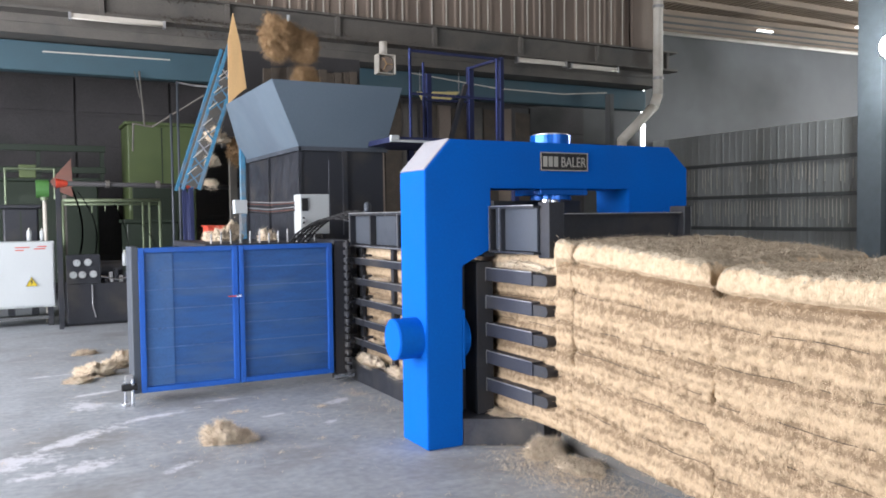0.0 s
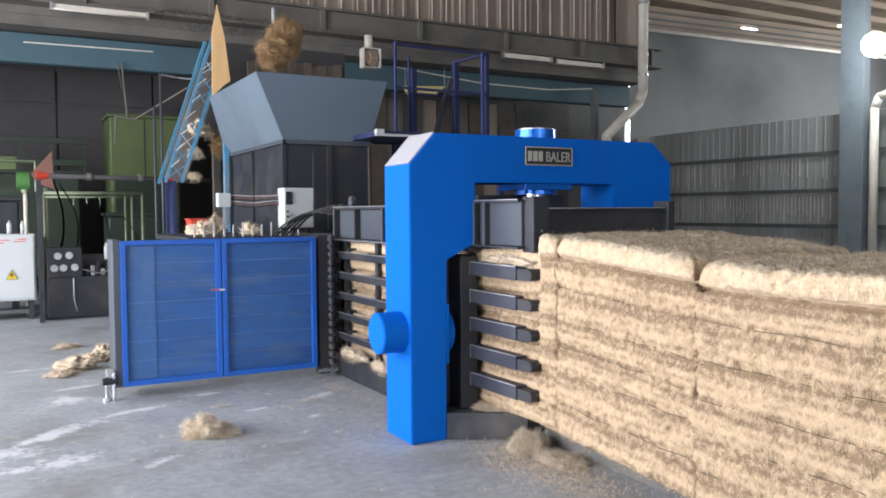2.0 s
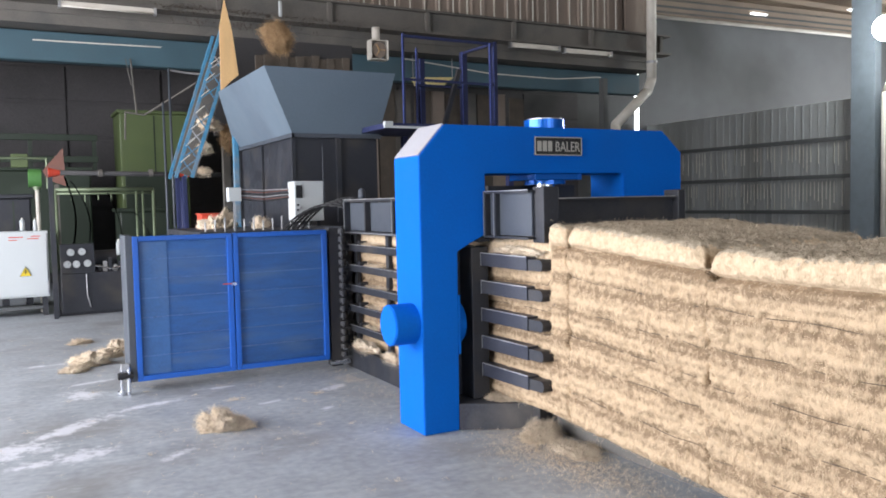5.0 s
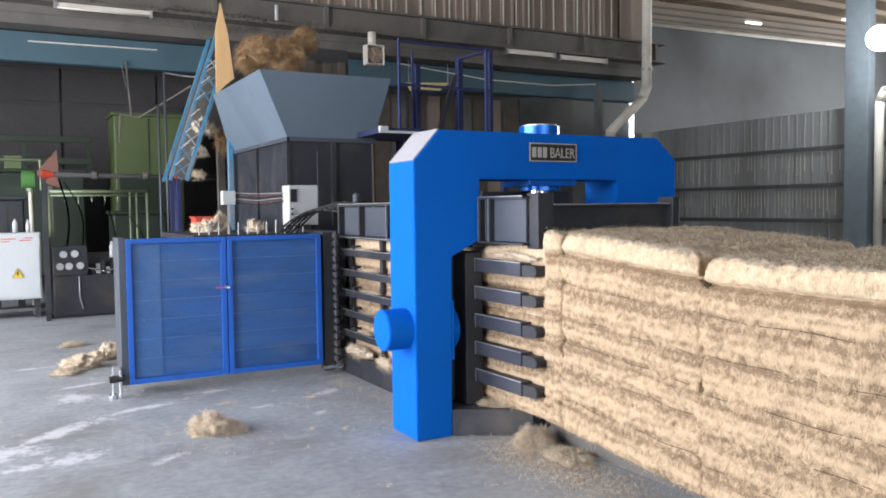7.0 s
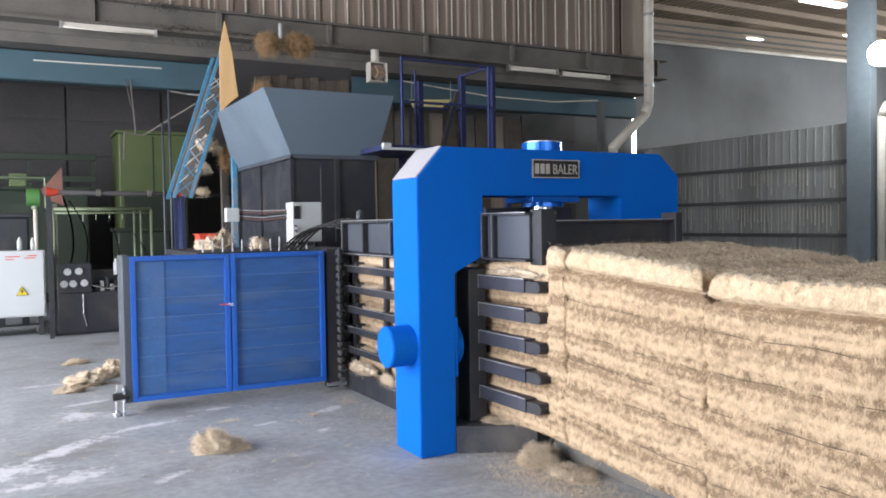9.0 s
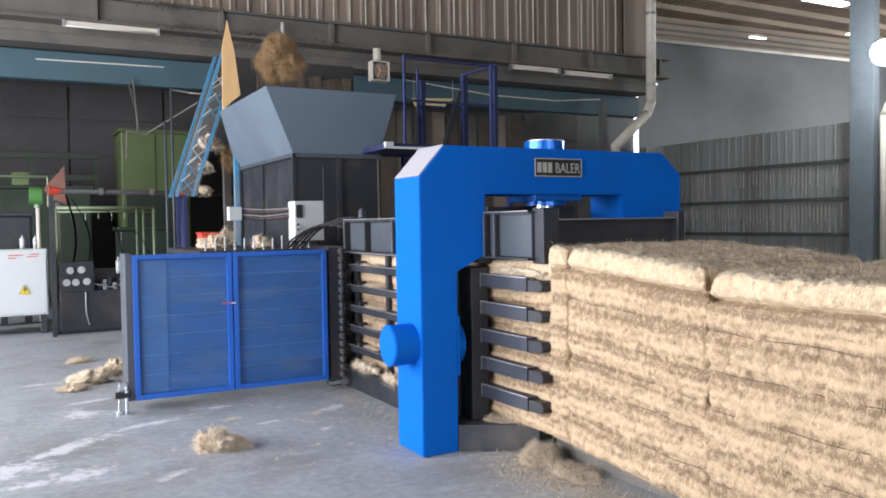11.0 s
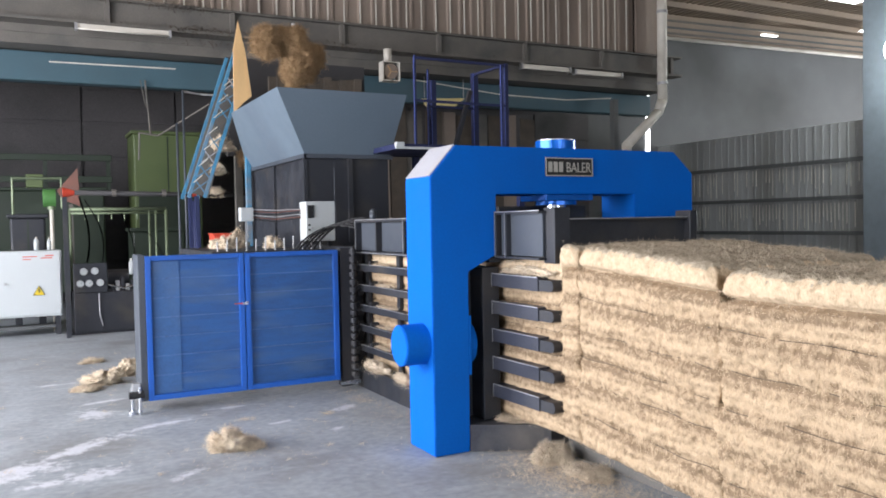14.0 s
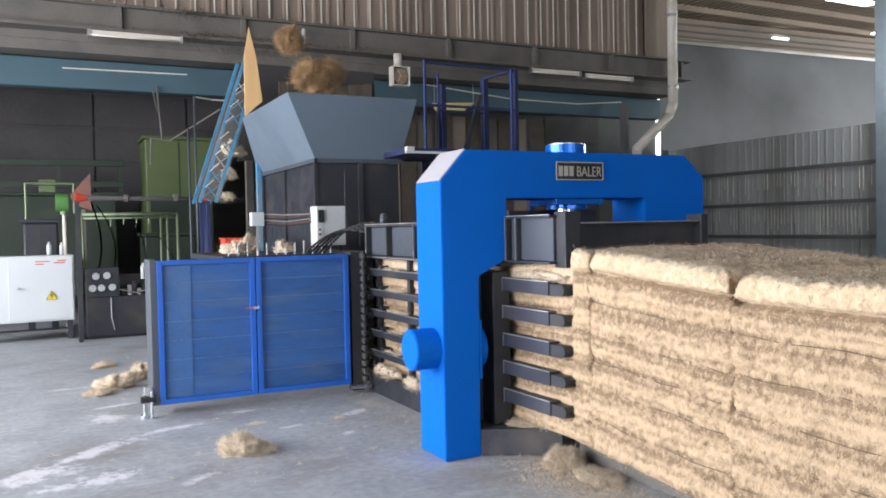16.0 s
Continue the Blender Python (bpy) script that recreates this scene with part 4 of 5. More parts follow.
    ob = thing("bale", label, "bale", (cx, cy, low(y1)), "coir bales")
    fz, fr, ft = B(), B(), B()
    spots, rims, tufts = [], [], []
    for _ in range(15000):
        v = rnd.choice(near)
        c = v.co + Vector((rnd.uniform(-.006, .006), rnd.uniform(-.01, .01), rnd.uniform(-.008, .008)))
        (tufts if v.normal.z > 0.6 else rims if c.z > high(c.y) - rim else spots).append((c, v.normal.copy()))
    strands(fz, spots, 0.020, 0.0009, rnd, 0.4)
    strands(fr, rims, 0.020, 0.0009, rnd, 0.4)
    strands(ft, tufts, 0.032, 0.0010, rnd, 0.5)
    part("body", bm, (COIR, COIR_TOPLIT, COIR_LIP), ob, smooth=True)
    part("fibre_fuzz", fz, COIR_LIP, ob, kind="stuff")
    part("fibre_fuzz", fr, COIR_LIP, ob, kind="stuff")
    part("fibre_fuzz", ft, COIR_TOPLIT, ob, kind="stuff")
    for k in range(1, layers):
        wire, n = B(), 24
        pts = []
        for i in range(n + 1):
            y = y1 + long * (0.04 + 0.92 * i / n)
            z = low(y) + cuts[k] * (high(y) - rim - low(y))
            sag = 0.0 if exit_y is None else 0.035 * ease(exit_y - 0.02, exit_y + 0.02, y)
            pts.append((x0 + sag + 0.004 + 0.005 * math.sin(i * 0.9 + k), y, z + 0.005 * math.sin(i * 0.6 + k * 1.3)))
        wire_run(wire, pts, 0.0020)
        part("wire", wire, WIRE, ob, "thin dark baling wire")
    return ob


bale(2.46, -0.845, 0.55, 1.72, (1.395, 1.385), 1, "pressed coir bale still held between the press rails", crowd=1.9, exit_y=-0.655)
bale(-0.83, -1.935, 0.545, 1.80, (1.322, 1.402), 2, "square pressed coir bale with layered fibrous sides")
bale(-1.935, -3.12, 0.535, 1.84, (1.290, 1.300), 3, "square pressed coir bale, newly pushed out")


# ---- conveyor and its head ----
conv = thing("conveyor", "weathered blue lattice conveyor climbing to the hopper", "conveyor", (-0.4, 6.7, 0))


def slope(z, dx=0.0):
    return -0.34 + (z - 2.09) * 0.335 + dx


for yy in (6.45, 6.95):
    for dx in (0.0, 0.21):
        part("chord", bar(B(), (slope(1.95, dx), yy, 1.95), (slope(3.95 - dx, dx), yy, 3.95 - dx), 0.042, 0.042), CONV, conv)
    for i in range(11):
        z = 2.0 + i * 0.2
        if z + 0.2 > 3.75:
            break
        for a, b in (((z, 0.0), (z + 0.2, 0.21)), ((z, 0.21), (z + 0.2, 0.0))):
            part("lattice_bar", bar(B(), (slope(a[0], a[1]), yy, a[0]), (slope(b[0], b[1]), yy, b[0]), 0.026, 0.014), (CONV, CONV, DULL, CONV, GIRT)[(i + int(yy > 6.5)) % 5], conv)
    part("leg", bar(B(), (slope(1.97, 0.1), yy, 1.97), (slope(1.97, 0.1) + 0.02, yy, 0.0), 0.07, 0.05), NAVY, conv)
part("belt_trough", bar(B(), (slope(2.0, 0.14), 6.7, 2.0), (slope(3.5, 0.14), 6.7, 3.5), 0.03, 0.30), RUSTY, conv)
for i in range(7):
    z = 2.15 + i * 0.22
    part("flight", bar(B(), (slope(z, 0.0), 6.44, z), (slope(z, 0.0) + 0.12, 6.44, z + 0.10), 0.03, 0.012), OFFWHITE, conv, "dusty conveyor flight")
bm = B()
prism(bm, [(0.31, 4.33), (0.235, 3.95), (0.225, 3.10), (0.36, 3.24), (0.47, 3.33), (0.40, 3.92)], "y", 6.33, 6.355)
part("side_board", bm, PLY, conv, "tall pale plywood side board")
part("prop", box(B(), 0.345, 0.415, 6.25, 6.32, 0.0, 2.85, 0.006), CONV, conv, "bright blue prop")
hood = part("head_hood", box(B(), 0.35, 2.55, 7.35, 7.42, 2.6, 4.05), SOOT, conv, "dark head hood")
part("hood_leg", box(B(), 2.42, 2.52, 7.3, 7.4, 0.0, 2.6), RUSTY, hood)
part("hood_leg", box(B(), 0.45, 0.55, 7.3, 7.4, 0.0, 2.6), RUSTY, hood)
bm = B()
for i in range(12):
    xx = 0.98 + i * 0.125
    box(bm, xx, xx + 0.12, 7.30 - 0.02 * (i % 2), 7.345, 2.9 - 0.1 * (i % 3), 3.80 + 0.015 * ((i * 5) % 4), 0.004)
part("curtain", bm, DUSTBROWN, hood, "dusty brown strip curtain", kind="stuff")

# ---- ventilator under the girder ----
vent = thing("ventilator", "dusty white caged ventilator with a short duct", "ventilator", (3.79, 9.2, 4.85))
part("duct", tube(B(), (3.76, 9.15, 4.55), (3.76, 9.15, 4.80), 0.075, 20), OFFWHITE, vent, smooth=True)
for x0, x1, z0, z1 in ((3.62, 3.64, 4.2, 4.56), (3.95, 3.97, 4.2, 4.56), (3.64, 3.95, 4.2, 4.22), (3.64, 3.95, 4.54, 4.56)):
    part("cage_bar", box(B(), x0, x1, 9.05, 9.25, z0, z1, 0.003), OFFWHITE, vent)
part("fan_body", tube(B(), (3.79, 9.08, 4.38), (3.79, 9.24, 4.38), 0.145, 20), SHEET, vent)
for k in range(3):
    a = k * 2.1
    part("blade", bar(B(), (3.79, 9.09, 4.38), (3.79 + 0.12 * math.cos(a), 9.09, 4.38 + 0.12 * math.sin(a)), 0.06, 0.006), PLY, vent)

solid("pipe_stub", tube(B(), (1.98, 9.22, 4.86), (1.98, 9.22, 5.12), 0.03, 14), WHITE, "short bright white pipe stub on the girder", "pipe", smooth=True)
panel = thing("translucent_sheet", "small yellowish sheet hung under the beam", "sheet", (5.2, 9.9, 4.0))
bm = B()
prism(bm, [(4.95, 3.90), (5.55, 3.90), (5.85, 4.12), (4.85, 4.06)], "y", 9.95, 9.97)
part("sheet", bm, mat("yellowed_sheet", (0.62, 0.52, 0.22), 0.6, vary=0.2, bump=0.05), panel)
for xx in (4.9, 5.8):
    part("hanger", box(B(), xx, xx + 0.015, 9.94, 9.955, 4.08, 4.5), DULL, panel)

# brown boards and sheets stored behind the platform
for i in range(13):
    rnd = random.Random(40 + i)
    xx = 3.2 + i * 0.42
    tilt = rnd.uniform(-0.05, 0.05)
    bm = B()
    top = 4.1 + rnd.uniform(-0.12, 0.1)
    prism(bm, [(xx, 0.0), (xx + 0.40, 0.0), (xx + 0.40 + tilt, top), (xx + tilt, top + rnd.uniform(-0.03, 0.03))], "y", 11.6 + 0.03 * (i % 3), 11.63 + 0.03 * (i % 3))
    solid("board", bm, (DUSTBROWN, RUSTY, DUSTBROWN, SHEET)[i % 4], "tall brown board leaning in the dark bay", "board", group="stored boards")

# ---- electrical cabinet ----
cab = thing("electrical_cabinet", "white steel electrical cabinet with a warning triangle", "cabinet", (-2.4, 8.7, 0))
part("body", box(B(), -3.1, -1.875, 8.52, 8.95, 0.28, 1.25, 0.012), WHITE, cab)
part("door", box(B(), -2.75, -1.90, 8.50, 8.519, 0.31, 1.225, 0.004), WHITE, cab)
for z in (0.45, 1.08):
    part("hinge", box(B(), -1.90, -1.885, 8.495, 8.52, z, z + 0.07, 0.003), DULL, cab)
part("lock", tube(B(), (-2.62, 8.50, 0.78), (-2.62, 8.47, 0.78), 0.022, 14), DULL, cab)
bm = B()
prism(bm, [(-2.265, 0.60), (-2.115, 0.60), (-2.19, 0.735)], "y", 8.492, 8.499)
warn = part("warning_sign", bm, YELLOW, cab, "yellow warning triangle with a black bolt")
bm = B()
for (x0, z0), (x1, z1) in (((-2.265, 0.60), (-2.115, 0.60)), ((-2.115, 0.60), (-2.19, 0.735)), ((-2.19, 0.735), (-2.265, 0.60))):
    bar(bm, (x0, 8.490, z0), (x1, 8.490, z1), 0.009, 0.004)
part("sign_border", bm, INK, warn)
bm = B()
prism(bm, [(-2.187, 0.70), (-2.21, 0.655), (-2.19, 0.655), (-2.197, 0.615), (-2.168, 0.668), (-2.187, 0.668), (-2.176, 0.70)], "y", 8.486, 8.490)
part("bolt_mark", bm, INK, warn)
bm = B()
for i, (x0, x1, z) in enumerate(((-2.39, -2.20, 1.16), (-2.39, -2.28, 1.12), (-2.10, -1.98, 1.17), (-2.15, -2.0, 1.135))):
    box(bm, x0, x1, 8.494, 8.499, z, z + 0.014)
part("label_bar", bm, RED, cab, "faded red label bars")
for xx in (-3.0, -1.98):
    for yy in (8.56, 8.86):
        part("leg", box(B(), xx, xx + 0.07, yy, yy + 0.06, 0.0, 0.28), BLACK, cab)
part("shelf", box(B(), -3.05, -1.9, 8.6, 8.9, 0.10, 0.14), GIRT, cab)


def bottle(x, y, z, h, r):
    b = thing("bottle", "small white plastic bottle", "bottle", (x, y, z), "bottles")
    part("body", tube(B(), (x, y, z), (x, y, z + h * 0.75), r, 16), WHITE, b, smooth=True)
    part("shoulder", tube(B(), (x, y, z + h * 0.75), (x, y, z + h * 0.88), r, 16, r * 0.4), WHITE, b, smooth=True)
    part("cap", tube(B(), (x, y, z + h * 0.88), (x, y, z + h), r * 0.42, 12), OFFWHITE, b)


bottle(-2.2, 8.7, 1.25, 0.20, 0.035)
bottle(-2.03, 8.7, 1.25, 0.19, 0.028)
bottle(-0.93, 8.3, 0.86, 0.24, 0.035)

# ---- hydraulic pump unit ----
pump = thing("pump_unit", "black hydraulic pump unit with five round gauges", "pump", (-1.3, 8.4, 0))
part("tank", box(B(), -1.74, -0.86, 8.22, 9.0, 0.03, 0.62, 0.01), BLACK, pump)
part("gauge_panel", box(B(), -1.74, -1.28, 8.2, 8.26, 0.62, 1.05, 0.006), BLACK, pump)
for x, z in ((-1.60, 0.93), (-1.45, 0.935), (-1.65, 0.755), (-1.53, 0.755), (-1.38, 0.76)):
    g = part("gauge", tube(B(), (x, 8.20, z), (x, 8.165, z), 0.052, 24), DULL, pump, "round pressure gauge", smooth=False)
    part("dial", tube(B(), (x, 8.164, z), (x, 8.160, z), 0.042, 24), WHITE, g)
    part("needle", bar(B(), (x, 8.158, z), (x + 0.025, 8.158, z + 0.025), 0.006, 0.003), INK, g)
part("side_post", box(B(), -1.84, -1.78, 8.2, 8.3, 0.0, 1.15), BLACK, pump)
part("motor", tube(B(), (-1.25, 8.6, 0.78), (-0.95, 8.6, 0.78), 0.15, 24), BLACK, pump, smooth=False)
for i in range(5):
    part("valve_block", box(B(), -1.22 + i * 0.07, -1.17 + i * 0.07, 8.3, 8.42, 0.62, 0.72 + 0.05 * (i % 3), 0.004), DULL if i % 2 else BLACK, pump)
part("pipe", pipe_run(B(), [(-1.27, 8.25, 0.72), (-1.05, 8.24, 0.66), (-0.88, 8.24, 0.70)], 0.012, 8), CHROME, pump)
part("pipe", pipe_run(B(), [(-1.4, 8.19, 0.6), (-1.4, 8.185, 0.3), (-1.36, 8.19, 0.12)], 0.008, 8), DULL, pump)
part("skid", box(B(), -1.8, -0.84, 8.25, 8.95, 0.0, 0.03), BLACK, pump)

# ---- pipes and machines of the bay ----
vp = thing("vent_pipe", "short white plastic pipe standing behind the cabinet", "pipe", (-1.972, 9.0, 0))
part("pipe", tube(B(), (-1.972, 9.0, 0.0), (-1.972, 9.0, 1.865), 0.03, 16), OFFWHITE, vp, smooth=True)
part("collar", tube(B(), (-1.972, 9.0, 1.865), (-1.972, 9.0, 1.915), 0.055, 16), GALV, vp)
for i, (xa, za, xb, zb, sag, rr) in enumerate(((-1.60, 2.05, -1.62, 0.7, 0.14, 0.014), (-1.52, 2.0, -1.30, 1.0, 0.12, 0.010), (-1.0, 1.8, -0.82, 0.9, 0.07, 0.008), (-0.62, 1.5, -0.35, 0.9, 0.06, 0.008))):
    pts = [(xa + (xb - xa) * u / 9 + sag * math.sin(math.pi * u / 9), 8.75 + 0.03 * i, za + (zb - za) * u / 9) for u in range(10)]
    solid("hose", wire_run(B(), pts, rr), RUBBER, "black rubber hose hanging between the machines", "hose", smooth=True, group="hanging hoses")
fr = thing("standing_rack", "galvanised pipe rack above the pump, tinted as if green-lit", "rack", (-1.0, 9.0, 0))
part("top_pipe", tube(B(), (-1.72, 9.0, 1.86), (-0.30, 9.0, 1.86), 0.03), GALV, fr, smooth=True)
part("lower_pipe", tube(B(), (-1.72, 9.0, 1.80), (-0.30, 9.0, 1.80), 0.018), GALV, fr, smooth=True)
for xx, w in ((-1.72, 0.020), (-0.56, 0.018), (-0.46, 0.018), (-0.30, 0.024)):
    part("pipe_leg", tube(B(), (xx, 9.0, 0.0), (xx, 9.0, 1.86), w), OFFWHITE if w > 0.03 else GALV, fr, smooth=True)
for i in range(6):
    part("tap", tube(B(), (-1.5 + i * 0.19, 9.0, 1.80), (-1.5 + i * 0.19, 9.0, 1.70 - 0.03 * (i % 2)), 0.011, 8), GALV, fr)
rod = thing("drive_shaft", "dark horizontal shaft with red couplings", "shaft", (-0.9, 8.0, 0))
part("shaft", tube(B(), (-1.75, 8.0, 2.08), (0.75, 8.0, 2.04), 0.035), SOOT, rod, smooth=True)
part("coupling", tube(B(), (-0.06, 8.0, 2.07), (0.08, 8.0, 2.07), 0.055, 12), RED, rod, "red coupling")
part("coupling", tube(B(), (-1.85, 8.0, 2.08), (-1.68, 8.0, 2.08), 0.075, 12, 0.03), RED, rod, "red coupling")
for xx in (-1.2, -0.5):
    part("collar", tube(B(), (xx, 8.0, 2.075), (xx + 0.06, 8.0, 2.075), 0.055, 12), RUSTY, rod)
for xx in (-1.86, 0.70):
    part("bearing_stand", box(B(), xx, xx + 0.06, 7.97, 8.03, 0.0, 2.05), BLACK, rod)
fun = thing("feed_funnel", "faded red triangular feed sheet on a stand", "funnel", (-1.7, 9.2, 0))
bm = B()
prism(bm, [(-1.88, 2.16), (-1.58, 2.52), (-1.56, 1.92), (-1.80, 2.02)], "y", 9.2, 9.24)
part("sheet", bm, RUSTRED, fun)
part("stand", box(B(), -1.72, -1.66, 9.22, 9.3, 0.0, 1.95), RUSTY, fun)


def bay_machine(x0, x1, y0, y1, z1, body, label):
    m = thing("machine", label, "machine", ((x0 + x1) / 2, y0, 0))
    part("casing", box(B(), x0, x1, y0, y1, 0.35, z1, 0.03), body, m)
    part("top_cover", box(B(), x0 - 0.04, x1 + 0.04, y0 - 0.04, y1, z1, z1 + 0.06, 0.01), body, m)
    part("seam", box(B(), (x0 + x1) / 2 - 0.012, (x0 + x1) / 2 + 0.012, y0 - 0.006, y0, 0.4, z1 - 0.04), DGREEN, m)
    for xx in (x0 + 0.03, x1 - 0.13):
        part("foot", box(B(), xx, xx + 0.1, y0 + 0.05, y1 - 0.05, 0.0, 0.35), BLACK, m)
    return m


m = bay_machine(-0.42, 0.86, 12.0, 13.0, 3.40, GREEN, "tall olive green painted machine casing")
part("lower_panel", box(B(), -0.35, 0.8, 11.97, 12.0, 1.2, 2.2, 0.01), DGREEN, m)
m = bay_machine(-3.6, -0.95, 12.2, 13.2, 2.3, DGREEN, "dark green machine in the unlit bay")
for zz in (2.86, 2.45):
    part("guard_rail", box(B(), -3.6, -0.8, 12.15, 12.2, zz, zz + 0.12, 0.01), DGREEN, m)
for xx in (-3.5, -2.0, -0.9):
    part("rail_post", box(B(), xx, xx + 0.07, 12.2, 12.26, 2.3, 2.98), DGREEN, m)
m = bay_machine(-2.55, -2.05, 9.6, 10.2, 1.75, BLACK, "black box-shaped machine behind the cabinet")
part("green_cowl", tube(B(), (-2.071, 9.8, 2.066), (-1.885, 9.8, 2.065), 0.15, 24), BRIGHTGREEN, m, "bright green cowl")
part("cowl_guard", box(B(), -2.305, -2.060, 9.75, 9.95, 2.243, 2.451, 0.01), GREEN, m, "pale green guard box")
part("cowl_bracket", box(B(), -2.321, -1.885, 9.76, 9.84, 1.75, 1.966), DGREEN, m)
part("cowl_frame", pipe_run(B(), [(-2.5, 9.7, 1.7), (-2.5, 9.7, 2.38), (-1.8, 9.7, 2.38), (-1.8, 9.7, 1.9)], 0.018, 8), GALV, m)
m = bay_machine(-0.75, 0.1, 9.6, 10.3, 1.5, DGREEN, "low dark green machine behind the gate")


def pole(x, y, h, r, label, material):
    p = thing("pole", label, "pole", (x, y, 0), "poles")
    part("shaft", tube(B(), (x, y, 0), (x, y, h), r, 10), material, p, smooth=True)
    part("base_plate", box(B(), x - 0.06, x + 0.06, y - 0.06, y + 0.06, 0, 0.012), material, p)
    return p


pole(-0.27, 7.9, 3.12, 0.018, "thin grey steel pole by the conveyor", GREY_STEEL)
p = pole(-0.17, 7.9, 3.62, 0.018, "thin grey steel pole with a bent arm", GREY_STEEL)
part("arm", pipe_run(B(), [(-0.17, 7.9, 3.6), (0.1, 7.9, 3.57), (0.22, 7.5, 3.5)], 0.014, 8), DULL, p)
p = pole(-0.06, 7.8, 1.95, 0.045, "dark blue round post by the conveyor", NAVY)
hang = thing("hanging_pipe", "thin brown pipe hung from the teal beam", "pipe", (-0.5, 9.7, 4.0))
part("drop", tube(B(), (-0.42, 10.05, 4.1), (-0.40, 9.7, 3.12), 0.016, 8), RUSTY, hang)
part("branch", pipe_run(B(), [(-0.60, 9.7, 2.7), (-0.58, 9.7, 3.16), (-0.28, 9.7, 3.12), (0.45, 9.0, 3.60)], 0.016, 8), RUSTY, hang)
part("loose_wire", tube(B(), (-0.50, 10.05, 4.1), (-0.44, 9.9, 3.62), 0.008, 8), RUSTY, hang)

crate = thing("crate", "orange-red plastic crate on the deck", "crate", (-0.3, 4.9, 1.30))
part("shell", box(B(), -0.41, -0.22, 4.8, 5.05, 1.30, 1.46, 0.01), RED, crate)
part("rim", box(B(), -0.425, -0.205, 4.785, 5.065, 1.46, 1.475, 0.004), RED, crate)


# ---- loose fibre ----
def loose(x, y, z, rx, ry, rz, seed, label, count=260, length=0.07):
    ob = new("fibre_clump", clump_mesh("fibre_clump", rx, ry, rz, seed, COIR_LOOSE, count * 9, length * 0.7, True, 0.0010, 1.7))
    ob.location = (x, y, z)
    return tagged(ob, label, "fibre", "loose fibre clumps")


ON_FLOOR = "tangled clump of pale coir fibre on the floor"
loose(-1.13, 0.95, 0, 0.12, 0.11, 0.10, 11, ON_FLOOR, 900, 0.08)
loose(-1.01, 0.88, 0, 0.075, 0.06, 0.05, 12, ON_FLOOR, 500)
loose(-1.72, 4.02, 0, 0.17, 0.15, 0.10, 13, ON_FLOOR, 400)
loose(-1.88, 3.72, 0, 0.12, 0.10, 0.04, 14, ON_FLOOR)
loose(-1.50, 4.35, 0, 0.13, 0.10, 0.07, 15, ON_FLOOR)
loose(-1.34, 4.75, 0, 0.12, 0.11, 0.09, 16, ON_FLOOR)
loose(-1.70, 5.45, 0, 0.11, 0.09, 0.035, 17, ON_FLOOR)
loose(0.60, -0.47, 0, 0.10, 0.09, 0.085, 21, "shaggy heap of coir fibre at the press foot", 1500, 0.10)
loose(0.64, -0.78, 0, 0.10, 0.16, 0.022, 22, ON_FLOOR, 900)
loose(0.58, -0.02, 0.18, 0.09, 0.10, 0.03, 23, "coir fibre lying on the base box", 240)
loose(0.66, -0.12, 0.18, 0.05, 0.08, 0.03, 24, "coir fibre lying on the base box", 160)
loose(0.49, 2.15, 0.19, 0.05, 0.25, 0.07, 25, "coir fibre spilling over the base rail", 260)
loose(0.49, 1.5, 0.19, 0.05, 0.2, 0.05, 26, "coir fibre spilling over the base rail", 200)
loose(-0.33, 4.5, 1.30, 0.15, 0.12, 0.12, 27, "coir fibre lying on the deck", 260)
loose(-0.15, 4.75, 1.30, 0.11, 0.10, 0.17, 28, "coir fibre heaped against the crate", 260)
loose(0.12, 4.2, 1.30, 0.09, 0.09, 0.09, 29, "coir fibre lying on the deck", 240)
loose(0.30, 8.0, 2.06, 0.10, 0.10, 0.09, 30, "coir tuft caught on the shaft", 240, 0.1)
loose(0.13, 6.7, 2.62, 0.13, 0.13, 0.16, 31, "brown coir carried in the conveyor", 200)
loose(0.05, 6.7, 2.30, 0.10, 0.13, 0.12, 32, "brown coir carried in the conveyor", 200)
for i, z in enumerate(RZ):
    rr = random.Random(70 + i)
    loose(0.505, 1.9 + 0.2 * rr.random(), z + 0.062, 0.022, 0.20, 0.010, 60 + i, "coir tuft caught on a press rail", 120, 0.05)
loose(0.56, -0.28, 1.20, 0.03, 0.28, 0.04, 81, "coir bulging under the side panel", 260, 0.05)

# fibre dust caught along the girder and ledge
bm = B()
rnd = random.Random(9)
spots = []
for cx, sx, z, y, n in ((0.1, 0.35, 5.22, 9.24, 160), (0.3, 0.2, 4.85, 9.24, 120), (1.3, 0.5, 4.86, 9.25, 220), (2.6, 0.6, 4.82, 9.24, 160), (1.4, 0.6, 4.68, 9.3, 160), (-3.0, 1.5, 5.25, 9.25, 120), (5.5, 2.5, 4.82, 9.25, 160)):
    for _ in range(n):
        spots.append((Vector((rnd.gauss(cx, sx), y + rnd.uniform(-0.02, 0.05), z + rnd.gauss(0, 0.03))), Vector((0, -0.6, -0.8))))
strands(bm, spots, 0.075, 0.006, rnd, 0.2)
solid("dust_fringe", bm, DUSTBROWN, "brown fibre dust hanging from the girder", "dust", "stuff")

